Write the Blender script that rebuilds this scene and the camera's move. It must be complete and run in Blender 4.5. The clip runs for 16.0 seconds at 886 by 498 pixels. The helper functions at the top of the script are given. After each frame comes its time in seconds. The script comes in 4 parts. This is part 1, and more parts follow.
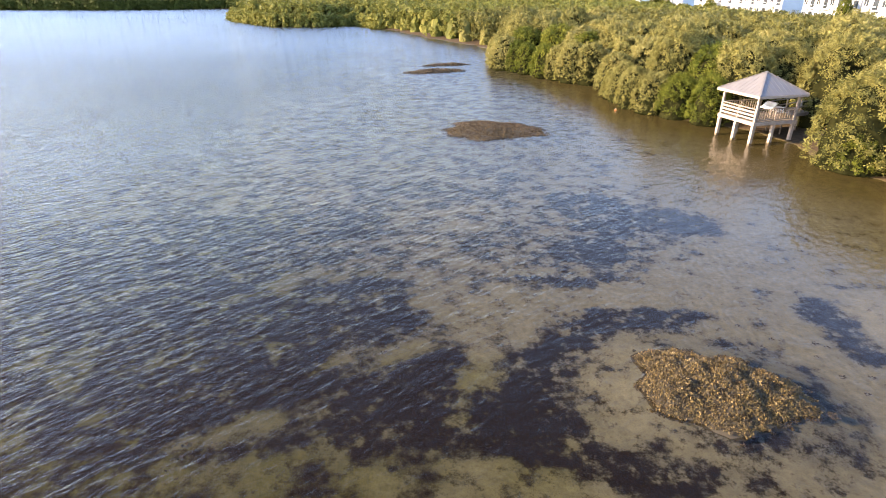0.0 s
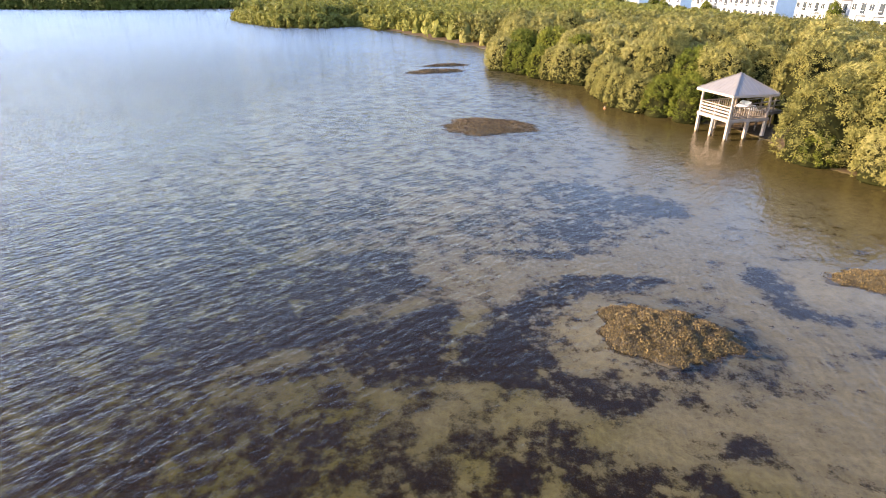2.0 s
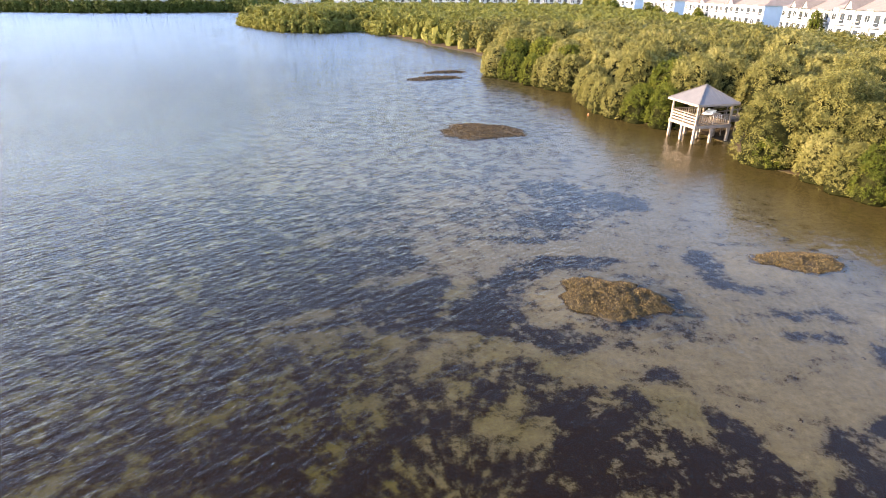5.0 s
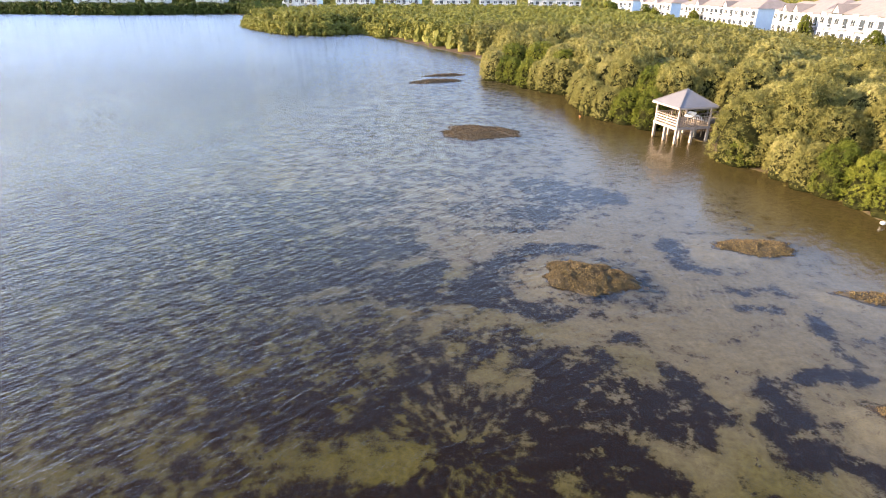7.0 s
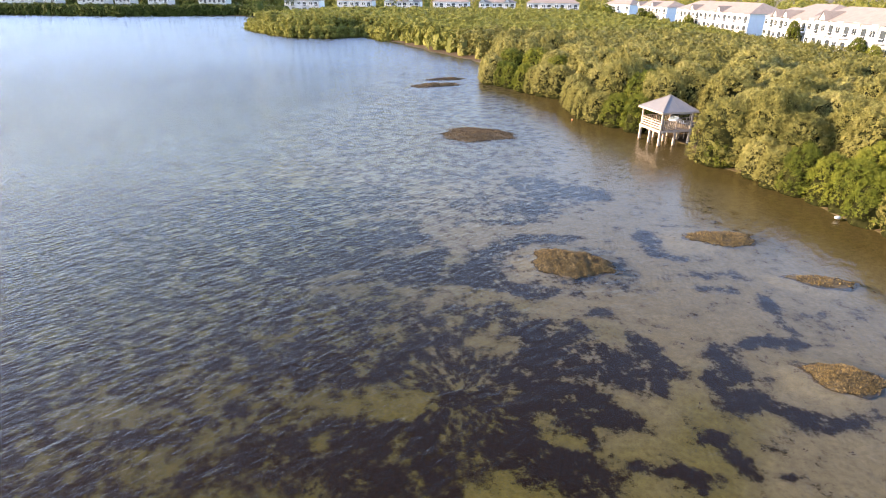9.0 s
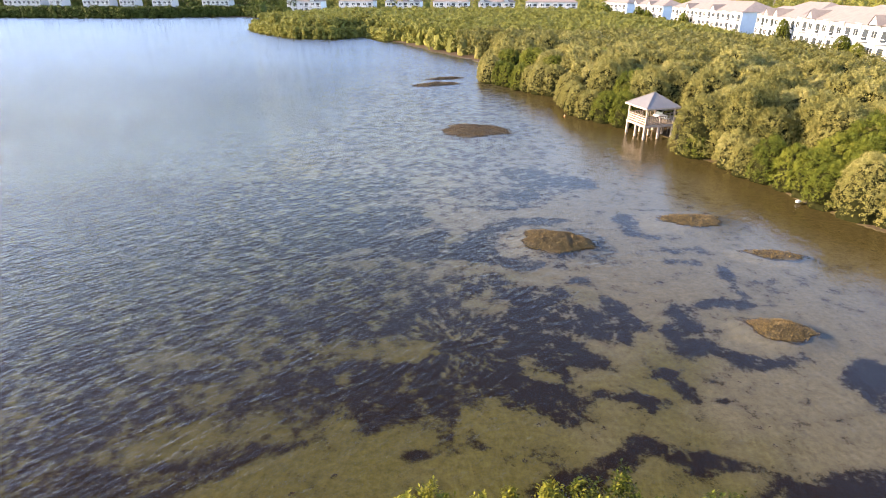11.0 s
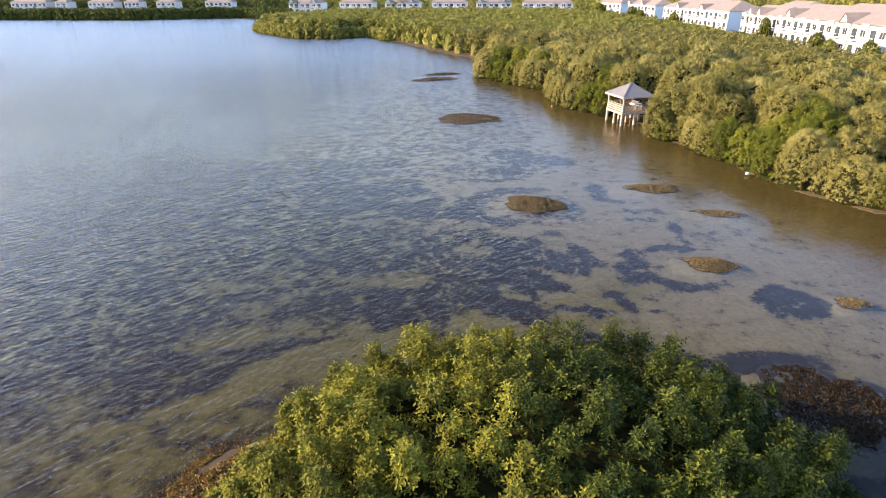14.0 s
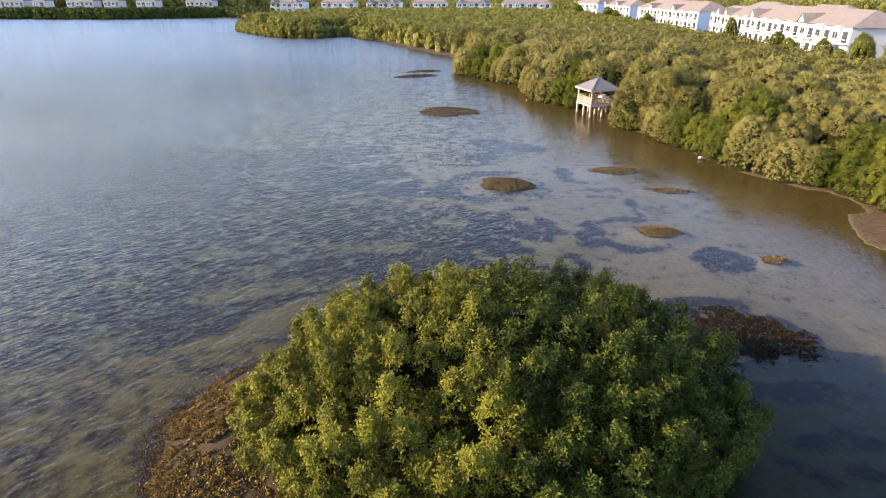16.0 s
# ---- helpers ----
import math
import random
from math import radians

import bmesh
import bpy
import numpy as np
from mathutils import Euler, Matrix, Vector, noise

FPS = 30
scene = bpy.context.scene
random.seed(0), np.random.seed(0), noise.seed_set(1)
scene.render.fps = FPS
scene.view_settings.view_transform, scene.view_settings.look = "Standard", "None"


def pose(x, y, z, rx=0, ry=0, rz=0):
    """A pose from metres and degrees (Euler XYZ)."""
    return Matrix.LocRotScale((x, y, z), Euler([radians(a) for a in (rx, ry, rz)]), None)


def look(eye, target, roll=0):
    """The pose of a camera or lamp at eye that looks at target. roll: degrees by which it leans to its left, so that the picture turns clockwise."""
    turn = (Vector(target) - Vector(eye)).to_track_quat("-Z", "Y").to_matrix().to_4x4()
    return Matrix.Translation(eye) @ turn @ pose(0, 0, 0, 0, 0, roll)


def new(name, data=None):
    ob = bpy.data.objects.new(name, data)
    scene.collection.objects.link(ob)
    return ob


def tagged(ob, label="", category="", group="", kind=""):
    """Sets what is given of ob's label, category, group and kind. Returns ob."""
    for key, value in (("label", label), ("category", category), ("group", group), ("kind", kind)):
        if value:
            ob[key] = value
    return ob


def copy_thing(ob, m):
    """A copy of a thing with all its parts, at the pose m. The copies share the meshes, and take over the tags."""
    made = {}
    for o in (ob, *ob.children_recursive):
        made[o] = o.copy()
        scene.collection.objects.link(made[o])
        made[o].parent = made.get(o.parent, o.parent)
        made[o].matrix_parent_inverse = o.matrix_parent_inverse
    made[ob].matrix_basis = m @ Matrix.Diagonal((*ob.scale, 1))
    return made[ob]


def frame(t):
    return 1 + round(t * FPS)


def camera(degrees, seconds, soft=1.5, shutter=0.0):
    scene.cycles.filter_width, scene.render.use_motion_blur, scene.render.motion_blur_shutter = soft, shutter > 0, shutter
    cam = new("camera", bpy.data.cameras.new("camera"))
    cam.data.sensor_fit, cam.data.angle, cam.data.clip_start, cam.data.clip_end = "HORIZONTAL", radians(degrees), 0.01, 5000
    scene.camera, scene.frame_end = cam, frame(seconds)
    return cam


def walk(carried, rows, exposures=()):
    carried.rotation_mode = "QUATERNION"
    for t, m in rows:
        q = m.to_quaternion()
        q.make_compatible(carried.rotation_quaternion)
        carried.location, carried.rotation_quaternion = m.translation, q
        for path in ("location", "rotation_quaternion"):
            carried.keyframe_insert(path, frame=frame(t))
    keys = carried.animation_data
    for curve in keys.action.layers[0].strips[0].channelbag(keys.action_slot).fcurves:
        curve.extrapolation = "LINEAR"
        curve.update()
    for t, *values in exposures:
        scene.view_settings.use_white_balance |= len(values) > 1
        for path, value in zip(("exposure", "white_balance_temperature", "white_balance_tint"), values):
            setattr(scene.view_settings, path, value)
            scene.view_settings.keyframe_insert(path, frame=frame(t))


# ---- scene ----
cam = camera(77.3, 16.0, soft=1.0)
PATH = [
    (0, (-1.046, -1.299, 11.86), (-1.086, 0.51, 11.008), 0.0),
    (0.5, (-0.993, -2.285, 11.958), (-1.032, -0.476, 11.107), 0.1),
    (1, (-0.95, -3.297, 12.059), (-0.989, -1.488, 11.206), 0.2),
    (1.5, (-0.889, -4.349, 12.181), (-0.928, -2.539, 11.329), 0.2),
    (2, (-0.779, -5.357, 12.402), (-0.821, -3.548, 11.55), 0.2),
    (2.5, (-0.676, -6.28, 12.663), (-0.717, -4.471, 11.812), 0.3),
    (3, (-0.587, -7.243, 12.916), (-0.627, -5.433, 12.066), 0.4),
    (3.5, (-0.48, -8.169, 13.187), (-0.52, -6.358, 12.338), 0.5),
    (4, (-0.472, -9.083, 13.439), (-0.511, -7.271, 12.593), 0.5),
    (6.5, (-0.288, -14.666, 15.117), (-0.331, -12.857, 14.265), 0.2),
    (7, (-0.257, -15.679, 15.317), (-0.3, -13.868, 14.468), 0.3),
    (7.5, (-0.245, -16.802, 15.587), (-0.287, -14.991, 14.738), 0.3),
    (8, (-0.266, -17.971, 15.908), (-0.308, -16.16, 15.06), 0.3),
    (8.5, (-0.279, -19.081, 16.292), (-0.32, -17.27, 15.444), 0.3),
    (9, (-0.267, -20.252, 16.581), (-0.307, -18.441, 15.734), 0.5),
    (11.5, (0.08, -26.813, 17.539), (0.032, -25.004, 16.687), -0.1),
    (12, (0.196, -28.134, 17.53), (0.148, -26.324, 16.679), -0.2),
    (12.5, (0.271, -29.524, 17.567), (0.224, -27.715, 16.716), -0.2),
    (13, (0.36, -30.961, 17.578), (0.313, -29.151, 16.727), -0.1),
    (13.5, (0.472, -32.342, 17.582), (0.424, -30.532, 16.732), -0.2),
    (14, (0.572, -33.705, 17.549), (0.525, -31.895, 16.7), -0.2),
    (14.5, (0.669, -35.012, 17.503), (0.622, -33.202, 16.654), -0.2),
    (15, (0.737, -36.413, 17.484), (0.689, -34.602, 16.637), -0.2),
    (15.5, (0.801, -37.797, 17.494), (0.754, -35.986, 16.646), -0.1),
    (15.65, (0.842, -38.214, 17.511), (0.795, -36.403, 16.663), -0.1),
    (15.80, (0.882, -38.630, 17.529), (0.840, -36.820, 16.681), -0.1),
    (15.90, (0.909, -38.908, 17.540), (0.881, -37.098, 16.692), -0.1),
    (16, (0.936, -39.186, 17.552), (0.948, -37.376, 16.704), 0.0),
]
walk(cam, [(t, look(eye, target, roll)) for t, eye, target, roll in PATH],
     exposures=[(0, 2.62, 7050, 25.5), (12.5, 2.62, 7050, 25.5), (14, 2.39, 7050, 25.5), (16, 2.22, 7050, 25.5)])

# ---------------------------------------------------------------- world, sun
SUN_FROM = Vector((-0.955, -0.03, 0.345)).normalized()
world = bpy.data.worlds.new("sky")
scene.world = world
world.use_nodes = True
wn = world.node_tree
sky = wn.nodes.new("ShaderNodeTexSky")
sky.sky_type = "NISHITA"
sky.sun_disc = False
sky.sun_elevation = math.asin(SUN_FROM.z)
sky.sun_rotation = math.atan2(SUN_FROM.x, SUN_FROM.y)
sky.air_density, sky.dust_density, sky.ozone_density = 1.0, 0.35, 2.4
back = wn.nodes["Background"]
back.inputs["Strength"].default_value = 0.15
wn.links.new(sky.outputs[0], back.inputs["Color"])
sun = new("sun", bpy.data.lights.new("sun", "SUN"))
sun.data.energy, sun.data.angle, sun.data.color = 3.7, radians(0.6), (1.0, 0.82, 0.53)
sun.matrix_world = look(SUN_FROM * 100, (0, 0, 0))


# ---------------------------------------------------------------- materials
def nodes_of(name):
    m = bpy.data.materials.new(name)
    m.use_nodes = True
    t = m.node_tree
    return m, t, t.nodes["Principled BSDF"]


def noise_node(t, scale, detail=4, rough=0.55, vector=None):
    n = t.nodes.new("ShaderNodeTexNoise")
    n.inputs["Scale"].default_value = scale
    n.inputs["Detail"].default_value = detail
    n.inputs["Roughness"].default_value = rough
    if vector:
        t.links.new(vector, n.inputs["Vector"])
    return n


def ramp_node(t, source, stops):
    r = t.nodes.new("ShaderNodeValToRGB")
    e = r.color_ramp.elements
    while len(e) < len(stops):
        e.new(0.5)
    for k, (p, c) in enumerate(stops):
        e[k].position = p
        e[k].color = (*c, 1)
    t.links.new(source, r.inputs[0])
    return r


def mix_node(t, fac, a, b, kind="MIX"):
    m = t.nodes.new("ShaderNodeMix")
    m.data_type, m.blend_type = "RGBA", kind
    for sock, v in ((m.inputs[0], fac), (m.inputs[6], a), (m.inputs[7], b)):
        if isinstance(v, (int, float)):
            sock.default_value = v
        elif isinstance(v, tuple):
            sock.default_value = (*v, 1)
        else:
            t.links.new(v, sock)
    return m.outputs[2]


def math_node(t, op, a, b=0.0, clamp=False):
    m = t.nodes.new("ShaderNodeMath")
    m.operation, m.use_clamp = op, clamp
    for sock, v in zip(m.inputs, (a, b)):
        if isinstance(v, (int, float)):
            sock.default_value = v
        else:
            t.links.new(v, sock)
    return m.outputs[0]


def smooth_node(t, value, low, high):
    m = t.nodes.new("ShaderNodeMapRange")
    m.interpolation_type = "SMOOTHSTEP"
    m.inputs["From Min"].default_value, m.inputs["From Max"].default_value = low, high
    t.links.new(value, m.inputs["Value"])
    return m.outputs[0]


def bump_node(t, height, strength, distance):
    b = t.nodes.new("ShaderNodeBump")
    b.inputs["Strength"].default_value = strength
    b.inputs["Distance"].default_value = distance
    t.links.new(height, b.inputs["Height"])
    return b.outputs[0]


def place_node(t):
    return t.nodes.new("ShaderNodeNewGeometry").outputs["Position"]


def plain(name, colour, rough=0.6, vary=0.25, scale=3.0, fine=40.0, bump=0.15, metal=0.0):
    """A surface with stains at a large scale and grain at a small one."""
    m, t, p = nodes_of(name)
    at = t.nodes.new("ShaderNodeTexCoord").outputs["Object"]
    a = noise_node(t, scale, 5, 0.6, at)
    b = noise_node(t, fine, 4, 0.6, at)
    dark = tuple(c * (1 - vary) for c in colour)
    light = tuple(min(1, c * (1 + vary * 0.5)) for c in colour)
    c1 = ramp_node(t, a.outputs[0], [(0.3, dark), (0.7, light)]).outputs[0]
    c2 = ramp_node(t, b.outputs[0], [(0.3, (0.78, 0.78, 0.78)), (0.7, (1, 1, 1))]).outputs[0]
    t.links.new(mix_node(t, 0.8, c1, c2, "MULTIPLY"), p.inputs["Base Color"])
    p.inputs["Roughness"].default_value = rough
    p.inputs["Metallic"].default_value = metal
    t.links.new(bump_node(t, b.outputs[0], bump, 0.02), p.inputs["Normal"])
    return m


def leaf_material(name, low, high, pale, glow=0.35, apart=0.36):
    """Leaves, each one of its own tint; the light also shines through them."""
    m, t, p = nodes_of(name)
    g = t.nodes.new("ShaderNodeNewGeometry")
    o = t.nodes.new("ShaderNodeObjectInfo")
    patch = noise_node(t, 0.55, 3, 0.6, g.outputs["Position"])
    each = math_node(t, "MULTIPLY", g.outputs["Random Per Island"], apart)
    both = math_node(t, "ADD", each, math_node(t, "MULTIPLY", patch.outputs[0], 0.75))
    both = math_node(t, "ADD", both, math_node(t, "MULTIPLY", math_node(t, "SUBTRACT", o.outputs["Random"], 0.5), 0.26))
    c = ramp_node(t, both, [(0.2, low), (0.62, high), (0.95, pale)]).outputs[0]
    t.links.new(c, p.inputs["Base Color"])
    p.inputs["Roughness"].default_value = 0.6
    p.inputs["Specular IOR Level"].default_value = 0.06
    tr = t.nodes.new("ShaderNodeBsdfTranslucent")
    t.links.new(c, tr.inputs["Color"])
    mx = t.nodes.new("ShaderNodeMixShader")
    mx.inputs[0].default_value = glow
    t.links.new(p.outputs[0], mx.inputs[1])
    t.links.new(tr.outputs[0], mx.inputs[2])
    t.links.new(mx.outputs[0], t.nodes["Material Output"].inputs[0])
    return m


WAVE = 0.058


def water_material():
    m, t, p = nodes_of("water")
    t.nodes.remove(p)
    at = place_node(t)
    # coordinates along and across the wind
    axes = t.nodes.new("ShaderNodeCombineXYZ")
    for k, way in enumerate(((0.68 * 0.42, 0.73 * 0.42, 0), (-0.73, 0.68, 0))):
        dot = t.nodes.new("ShaderNodeVectorMath")
        dot.operation = "DOT_PRODUCT"
        dot.inputs[1].default_value = way
        t.links.new(at, dot.inputs[0])
        t.links.new(dot.outputs["Value"], axes.inputs[k])
    # the height at a place and a small step along and across the wind gives the slope
    def height_at(step):
        shift = t.nodes.new("ShaderNodeVectorMath")
        shift.operation = "ADD"
        shift.inputs[1].default_value = step
        t.links.new(axes.outputs[0], shift.inputs[0])
        swell = noise_node(t, 3.5, 1.8, 0.45, shift.outputs[0])
        ripple = noise_node(t, 11.0, 1.5, 0.5, shift.outputs[0])
        long_wave = noise_node(t, 1.6, 1.0, 0.4, shift.outputs[0])
        short = math_node(t, "ADD", math_node(t, "MULTIPLY", swell.outputs[0], 1.2), math_node(t, "MULTIPLY", ripple.outputs[0], 0.52))
        return math_node(t, "ADD", short, math_node(t, "MULTIPLY", long_wave.outputs[0], 1.15))
    here, step = height_at((0, 0, 0)), 0.03
    along = math_node(t, "SUBTRACT", height_at((0.42 * step, 0, 0)), here)
    across = math_node(t, "SUBTRACT", height_at((0, step, 0)), here)
    gust = noise_node(t, 0.035, 3, 0.6, at)
    sep = t.nodes.new("ShaderNodeSeparateXYZ")
    t.links.new(at, sep.inputs[0])
    lee = smooth_node(t, math_node(t, "ADD", sep.outputs[0], math_node(t, "MULTIPLY", sep.outputs[1], 0.12)), 25.0, 0.0)
    level = math_node(t, "ADD", math_node(t, "MULTIPLY", lee, 0.52), 0.48)
    level = math_node(t, "MULTIPLY", level, math_node(t, "ADD", gust.outputs[0], 0.5))
    level = math_node(t, "MULTIPLY", level, math_node(t, "ADD", math_node(t, "MULTIPLY", smooth_node(t, sep.outputs[1], 15.0, 110.0), 0.45), 1.0))
    level = math_node(t, "MULTIPLY", level, -WAVE / step)
    sx = math_node(t, "ADD", math_node(t, "MULTIPLY", along, 0.68), math_node(t, "MULTIPLY", across, -0.73))
    sy = math_node(t, "ADD", math_node(t, "MULTIPLY", along, 0.73), math_node(t, "MULTIPLY", across, 0.68))
    tilt = t.nodes.new("ShaderNodeCombineXYZ")
    t.links.new(math_node(t, "MULTIPLY", sx, level), tilt.inputs[0])
    # out in the bay a constant southward lean is added, so reflections take higher sky
    mirror_lean = math_node(t, "MULTIPLY", smooth_node(t, sep.outputs[1], 30.0, 120.0), -0.075)
    t.links.new(math_node(t, "ADD", math_node(t, "MULTIPLY", sy, level), mirror_lean), tilt.inputs[1])
    tilt.inputs[2].default_value = 1.0
    unit = t.nodes.new("ShaderNodeVectorMath")
    unit.operation = "NORMALIZE"
    t.links.new(tilt.outputs[0], unit.inputs[0])
    normal = unit.outputs[0]
    fres = t.nodes.new("ShaderNodeFresnel")
    fres.inputs["IOR"].default_value = 1.33
    t.links.new(normal, fres.inputs["Normal"])
    gloss = t.nodes.new("ShaderNodeBsdfGlossy")
    gloss.inputs["Roughness"].default_value = 0.025
    t.links.new(normal, gloss.inputs["Normal"])
    clear = t.nodes.new("ShaderNodeBsdfTransparent")
    clear.inputs["Color"].default_value = (0.41, 0.408, 0.36, 1)
    mx = t.nodes.new("ShaderNodeMixShader")
    # skylight square to the sun is polarised, so that steep views mirror less of it
    level_fres = t.nodes.new("ShaderNodeFresnel")
    level_fres.inputs["IOR"].default_value = 1.33
    far = smooth_node(t, sep.outputs[1], 15.0, 150.0)
    mirror = math_node(t, "ADD", math_node(t, "MULTIPLY", level_fres.outputs[0], math_node(t, "MULTIPLY", far, 0.84)), math_node(t, "MULTIPLY", fres.outputs[0], math_node(t, "SUBTRACT", 1.0, far)))
    shine = math_node(t, "MULTIPLY", math_node(t, "SUBTRACT", mirror, 0.014), 0.95, True)
    t.links.new(shine, mx.inputs[0])
    t.links.new(clear.outputs[0], mx.inputs[1])
    t.links.new(gloss.outputs[0], mx.inputs[2])
    t.links.new(mx.outputs[0], t.nodes["Material Output"].inputs[0])
    return m


def ground_material():
    """Sand and seagrass under water, tinted darker for light lost in depth; wet sand and litter on land. The meadow's
    density is the attribute 'meadow'.
    """
    m, t, p = nodes_of("ground")
    at = place_node(t)
    sep = t.nodes.new("ShaderNodeSeparateXYZ")
    t.links.new(at, sep.inputs[0])
    a = t.nodes.new("ShaderNodeAttribute")
    a.attribute_name = "meadow"
    big = noise_node(t, 0.85, 6, 0.62, at)
    fine = noise_node(t, 3.2, 5, 0.65, at)
    grain = noise_node(t, 14.0, 4, 0.7, at)
    e = t.nodes.new("ShaderNodeAttribute")
    e.attribute_name = "mottle"
    d = math_node(t, "MULTIPLY", math_node(t, "SUBTRACT", big.outputs[0], 0.5), 4.6)
    d = math_node(t, "ADD", d, math_node(t, "MULTIPLY", math_node(t, "SUBTRACT", fine.outputs[0], 0.5), 2.6))
    d = math_node(t, "ADD", a.outputs["Fac"], math_node(t, "MULTIPLY", d, e.outputs["Fac"]))
    # small clearings and clumps all through the meadows
    clumps = noise_node(t, 1.7, 3, 0.7, at)
    d = math_node(t, "ADD", d, math_node(t, "MULTIPLY", math_node(t, "SUBTRACT", clumps.outputs[0], 0.5), math_node(t, "MULTIPLY", smooth_node(t, a.outputs["Fac"], -0.1, 0.5), 2.4)))
    d = math_node(t, "ADD", d, math_node(t, "MULTIPLY", math_node(t, "SUBTRACT", grain.outputs[0], 0.5), 1.5))
    mask = smooth_node(t, math_node(t, "MULTIPLY", d, math_node(t, "ADD", math_node(t, "MULTIPLY", smooth_node(t, sep.outputs[0], -2.0, 9.0), 0.65), 0.68)), -0.62, 0.58)
    algae = noise_node(t, 0.13, 3, 0.5, at)
    sand_a = ramp_node(t, fine.outputs[0], [(0.3, (0.142, 0.146, 0.13)), (0.72, (0.266, 0.274, 0.246))]).outputs[0]
    sand_b = ramp_node(t, fine.outputs[0], [(0.3, (0.092, 0.099, 0.038)), (0.72, (0.188, 0.196, 0.074))]).outputs[0]
    sand = mix_node(t, smooth_node(t, math_node(t, "ADD", algae.outputs[0], math_node(t, "ADD", math_node(t, "MULTIPLY", sep.outputs[0], -0.02), math_node(t, "MULTIPLY", sep.outputs[1], -0.013))), 0.2, 0.56), sand_a, sand_b)
    sand = mix_node(t, 0.55, sand, ramp_node(t, grain.outputs[0], [(0.32, (0.62, 0.6, 0.55)), (0.62, (1, 1, 1))]).outputs[0], "MULTIPLY")
    # dimming by deeper water, put into the bed as a dark olive tint
    depth = t.nodes.new("ShaderNodeAttribute")
    depth.attribute_name = "deep_dim"
    deep_dim = ramp_node(t, fine.outputs[0], [(0.3, (0.026, 0.032, 0.012)), (0.72, (0.06, 0.064, 0.024))]).outputs[0]
    sand = mix_node(t, depth.outputs["Fac"], sand, deep_dim)
    grass = ramp_node(t, grain.outputs[0], [(0.28, (0.004, 0.0026, 0.0026)), (0.52, (0.013, 0.0085, 0.008)), (0.75, (0.034, 0.024, 0.018))]).outputs[0]
    # thin sparse growth and film round the meadows
    film = math_node(t, "ADD", d, math_node(t, "MULTIPLY", math_node(t, "SUBTRACT", grain.outputs[0], 0.5), 2.2))
    film = math_node(t, "MULTIPLY", smooth_node(t, film, -0.9, 0.25), 0.48)
    sand = mix_node(t, film, sand, ramp_node(t, fine.outputs[0], [(0.3, (0.022, 0.022, 0.014)), (0.72, (0.05, 0.05, 0.03))]).outputs[0])
    bed = mix_node(t, mask, sand, grass)
    mud = ramp_node(t, fine.outputs[0], [(0.3, (0.08, 0.067, 0.03)), (0.72, (0.145, 0.12, 0.056))]).outputs[0]
    b = t.nodes.new("ShaderNodeAttribute")
    b.attribute_name = "mud"
    bed = mix_node(t, b.outputs["Fac"], bed, mud)
    dry = ramp_node(t, fine.outputs[0], [(0.3, (0.036, 0.024, 0.013)), (0.72, (0.09, 0.063, 0.036))]).outputs[0]
    litter = ramp_node(t, fine.outputs[0], [(0.3, (0.04, 0.03, 0.015)), (0.72, (0.12, 0.09, 0.04))]).outputs[0]
    land = mix_node(t, smooth_node(t, sep.outputs[2], 0.25, 0.5), dry, litter)
    t.links.new(mix_node(t, smooth_node(t, sep.outputs[2], -0.02, 0.06), bed, land), p.inputs["Base Color"])
    p.inputs["Roughness"].default_value = 0.85
    p.inputs["Specular IOR Level"].default_value = 0.12
    ripple = t.nodes.new("ShaderNodeTexWave")
    ripple.inputs["Scale"].default_value = 0.75
    ripple.inputs["Distortion"].default_value = 14.0
    ripple.inputs["Detail"].default_value = 2.0
    ripple.inputs["Detail Scale"].default_value = 0.6
    turned = t.nodes.new("ShaderNodeMapping")
    turned.inputs["Rotation"].default_value = (0, 0, radians(14))
    t.links.new(at, turned.inputs["Vector"])
    t.links.new(turned.outputs[0], ripple.inputs["Vector"])
    under = smooth_node(t, sep.outputs[2], 0.0, -0.05)
    ripples = math_node(t, "MULTIPLY", ripple.outputs[1], math_node(t, "MULTIPLY", under, smooth_node(t, algae.outputs[0], 0.42, 0.62)))
    relief = math_node(t, "ADD", math_node(t, "MULTIPLY", fine.outputs[0], 1.2), math_node(t, "MULTIPLY", ripples, 0.16))
    t.links.new(bump_node(t, relief, 0.5, 0.06), p.inputs["Normal"])
    return m


def shell_material(name, wet, warm=1.0):
    m, t, p = nodes_of(name)
    g = t.nodes.new("ShaderNodeNewGeometry")
    c = ramp_node(t, g.outputs["Random Per Island"], [(0.0, (0.016, 0.012, 0.004)), (0.45, (0.062, 0.046, 0.012)), (0.88, (0.14, 0.106, 0.025)), (1.0, (0.25, 0.2, 0.085))]).outputs[0]
    n = noise_node(t, 30, 3, 0.6, g.outputs["Position"])
    c = mix_node(t, 0.6, c, ramp_node(t, n.outputs[0], [(0.3, (0.5, 0.5, 0.5)), (0.7, (1, 1, 1))]).outputs[0], "MULTIPLY")
    c = mix_node(t, 1.0, c, (wet, wet * 0.92 * warm, wet * 0.85 * warm * warm), "MULTIPLY")
    t.links.new(c, p.inputs["Base Color"])
    p.inputs["Roughness"].default_value = 0.7
    return m


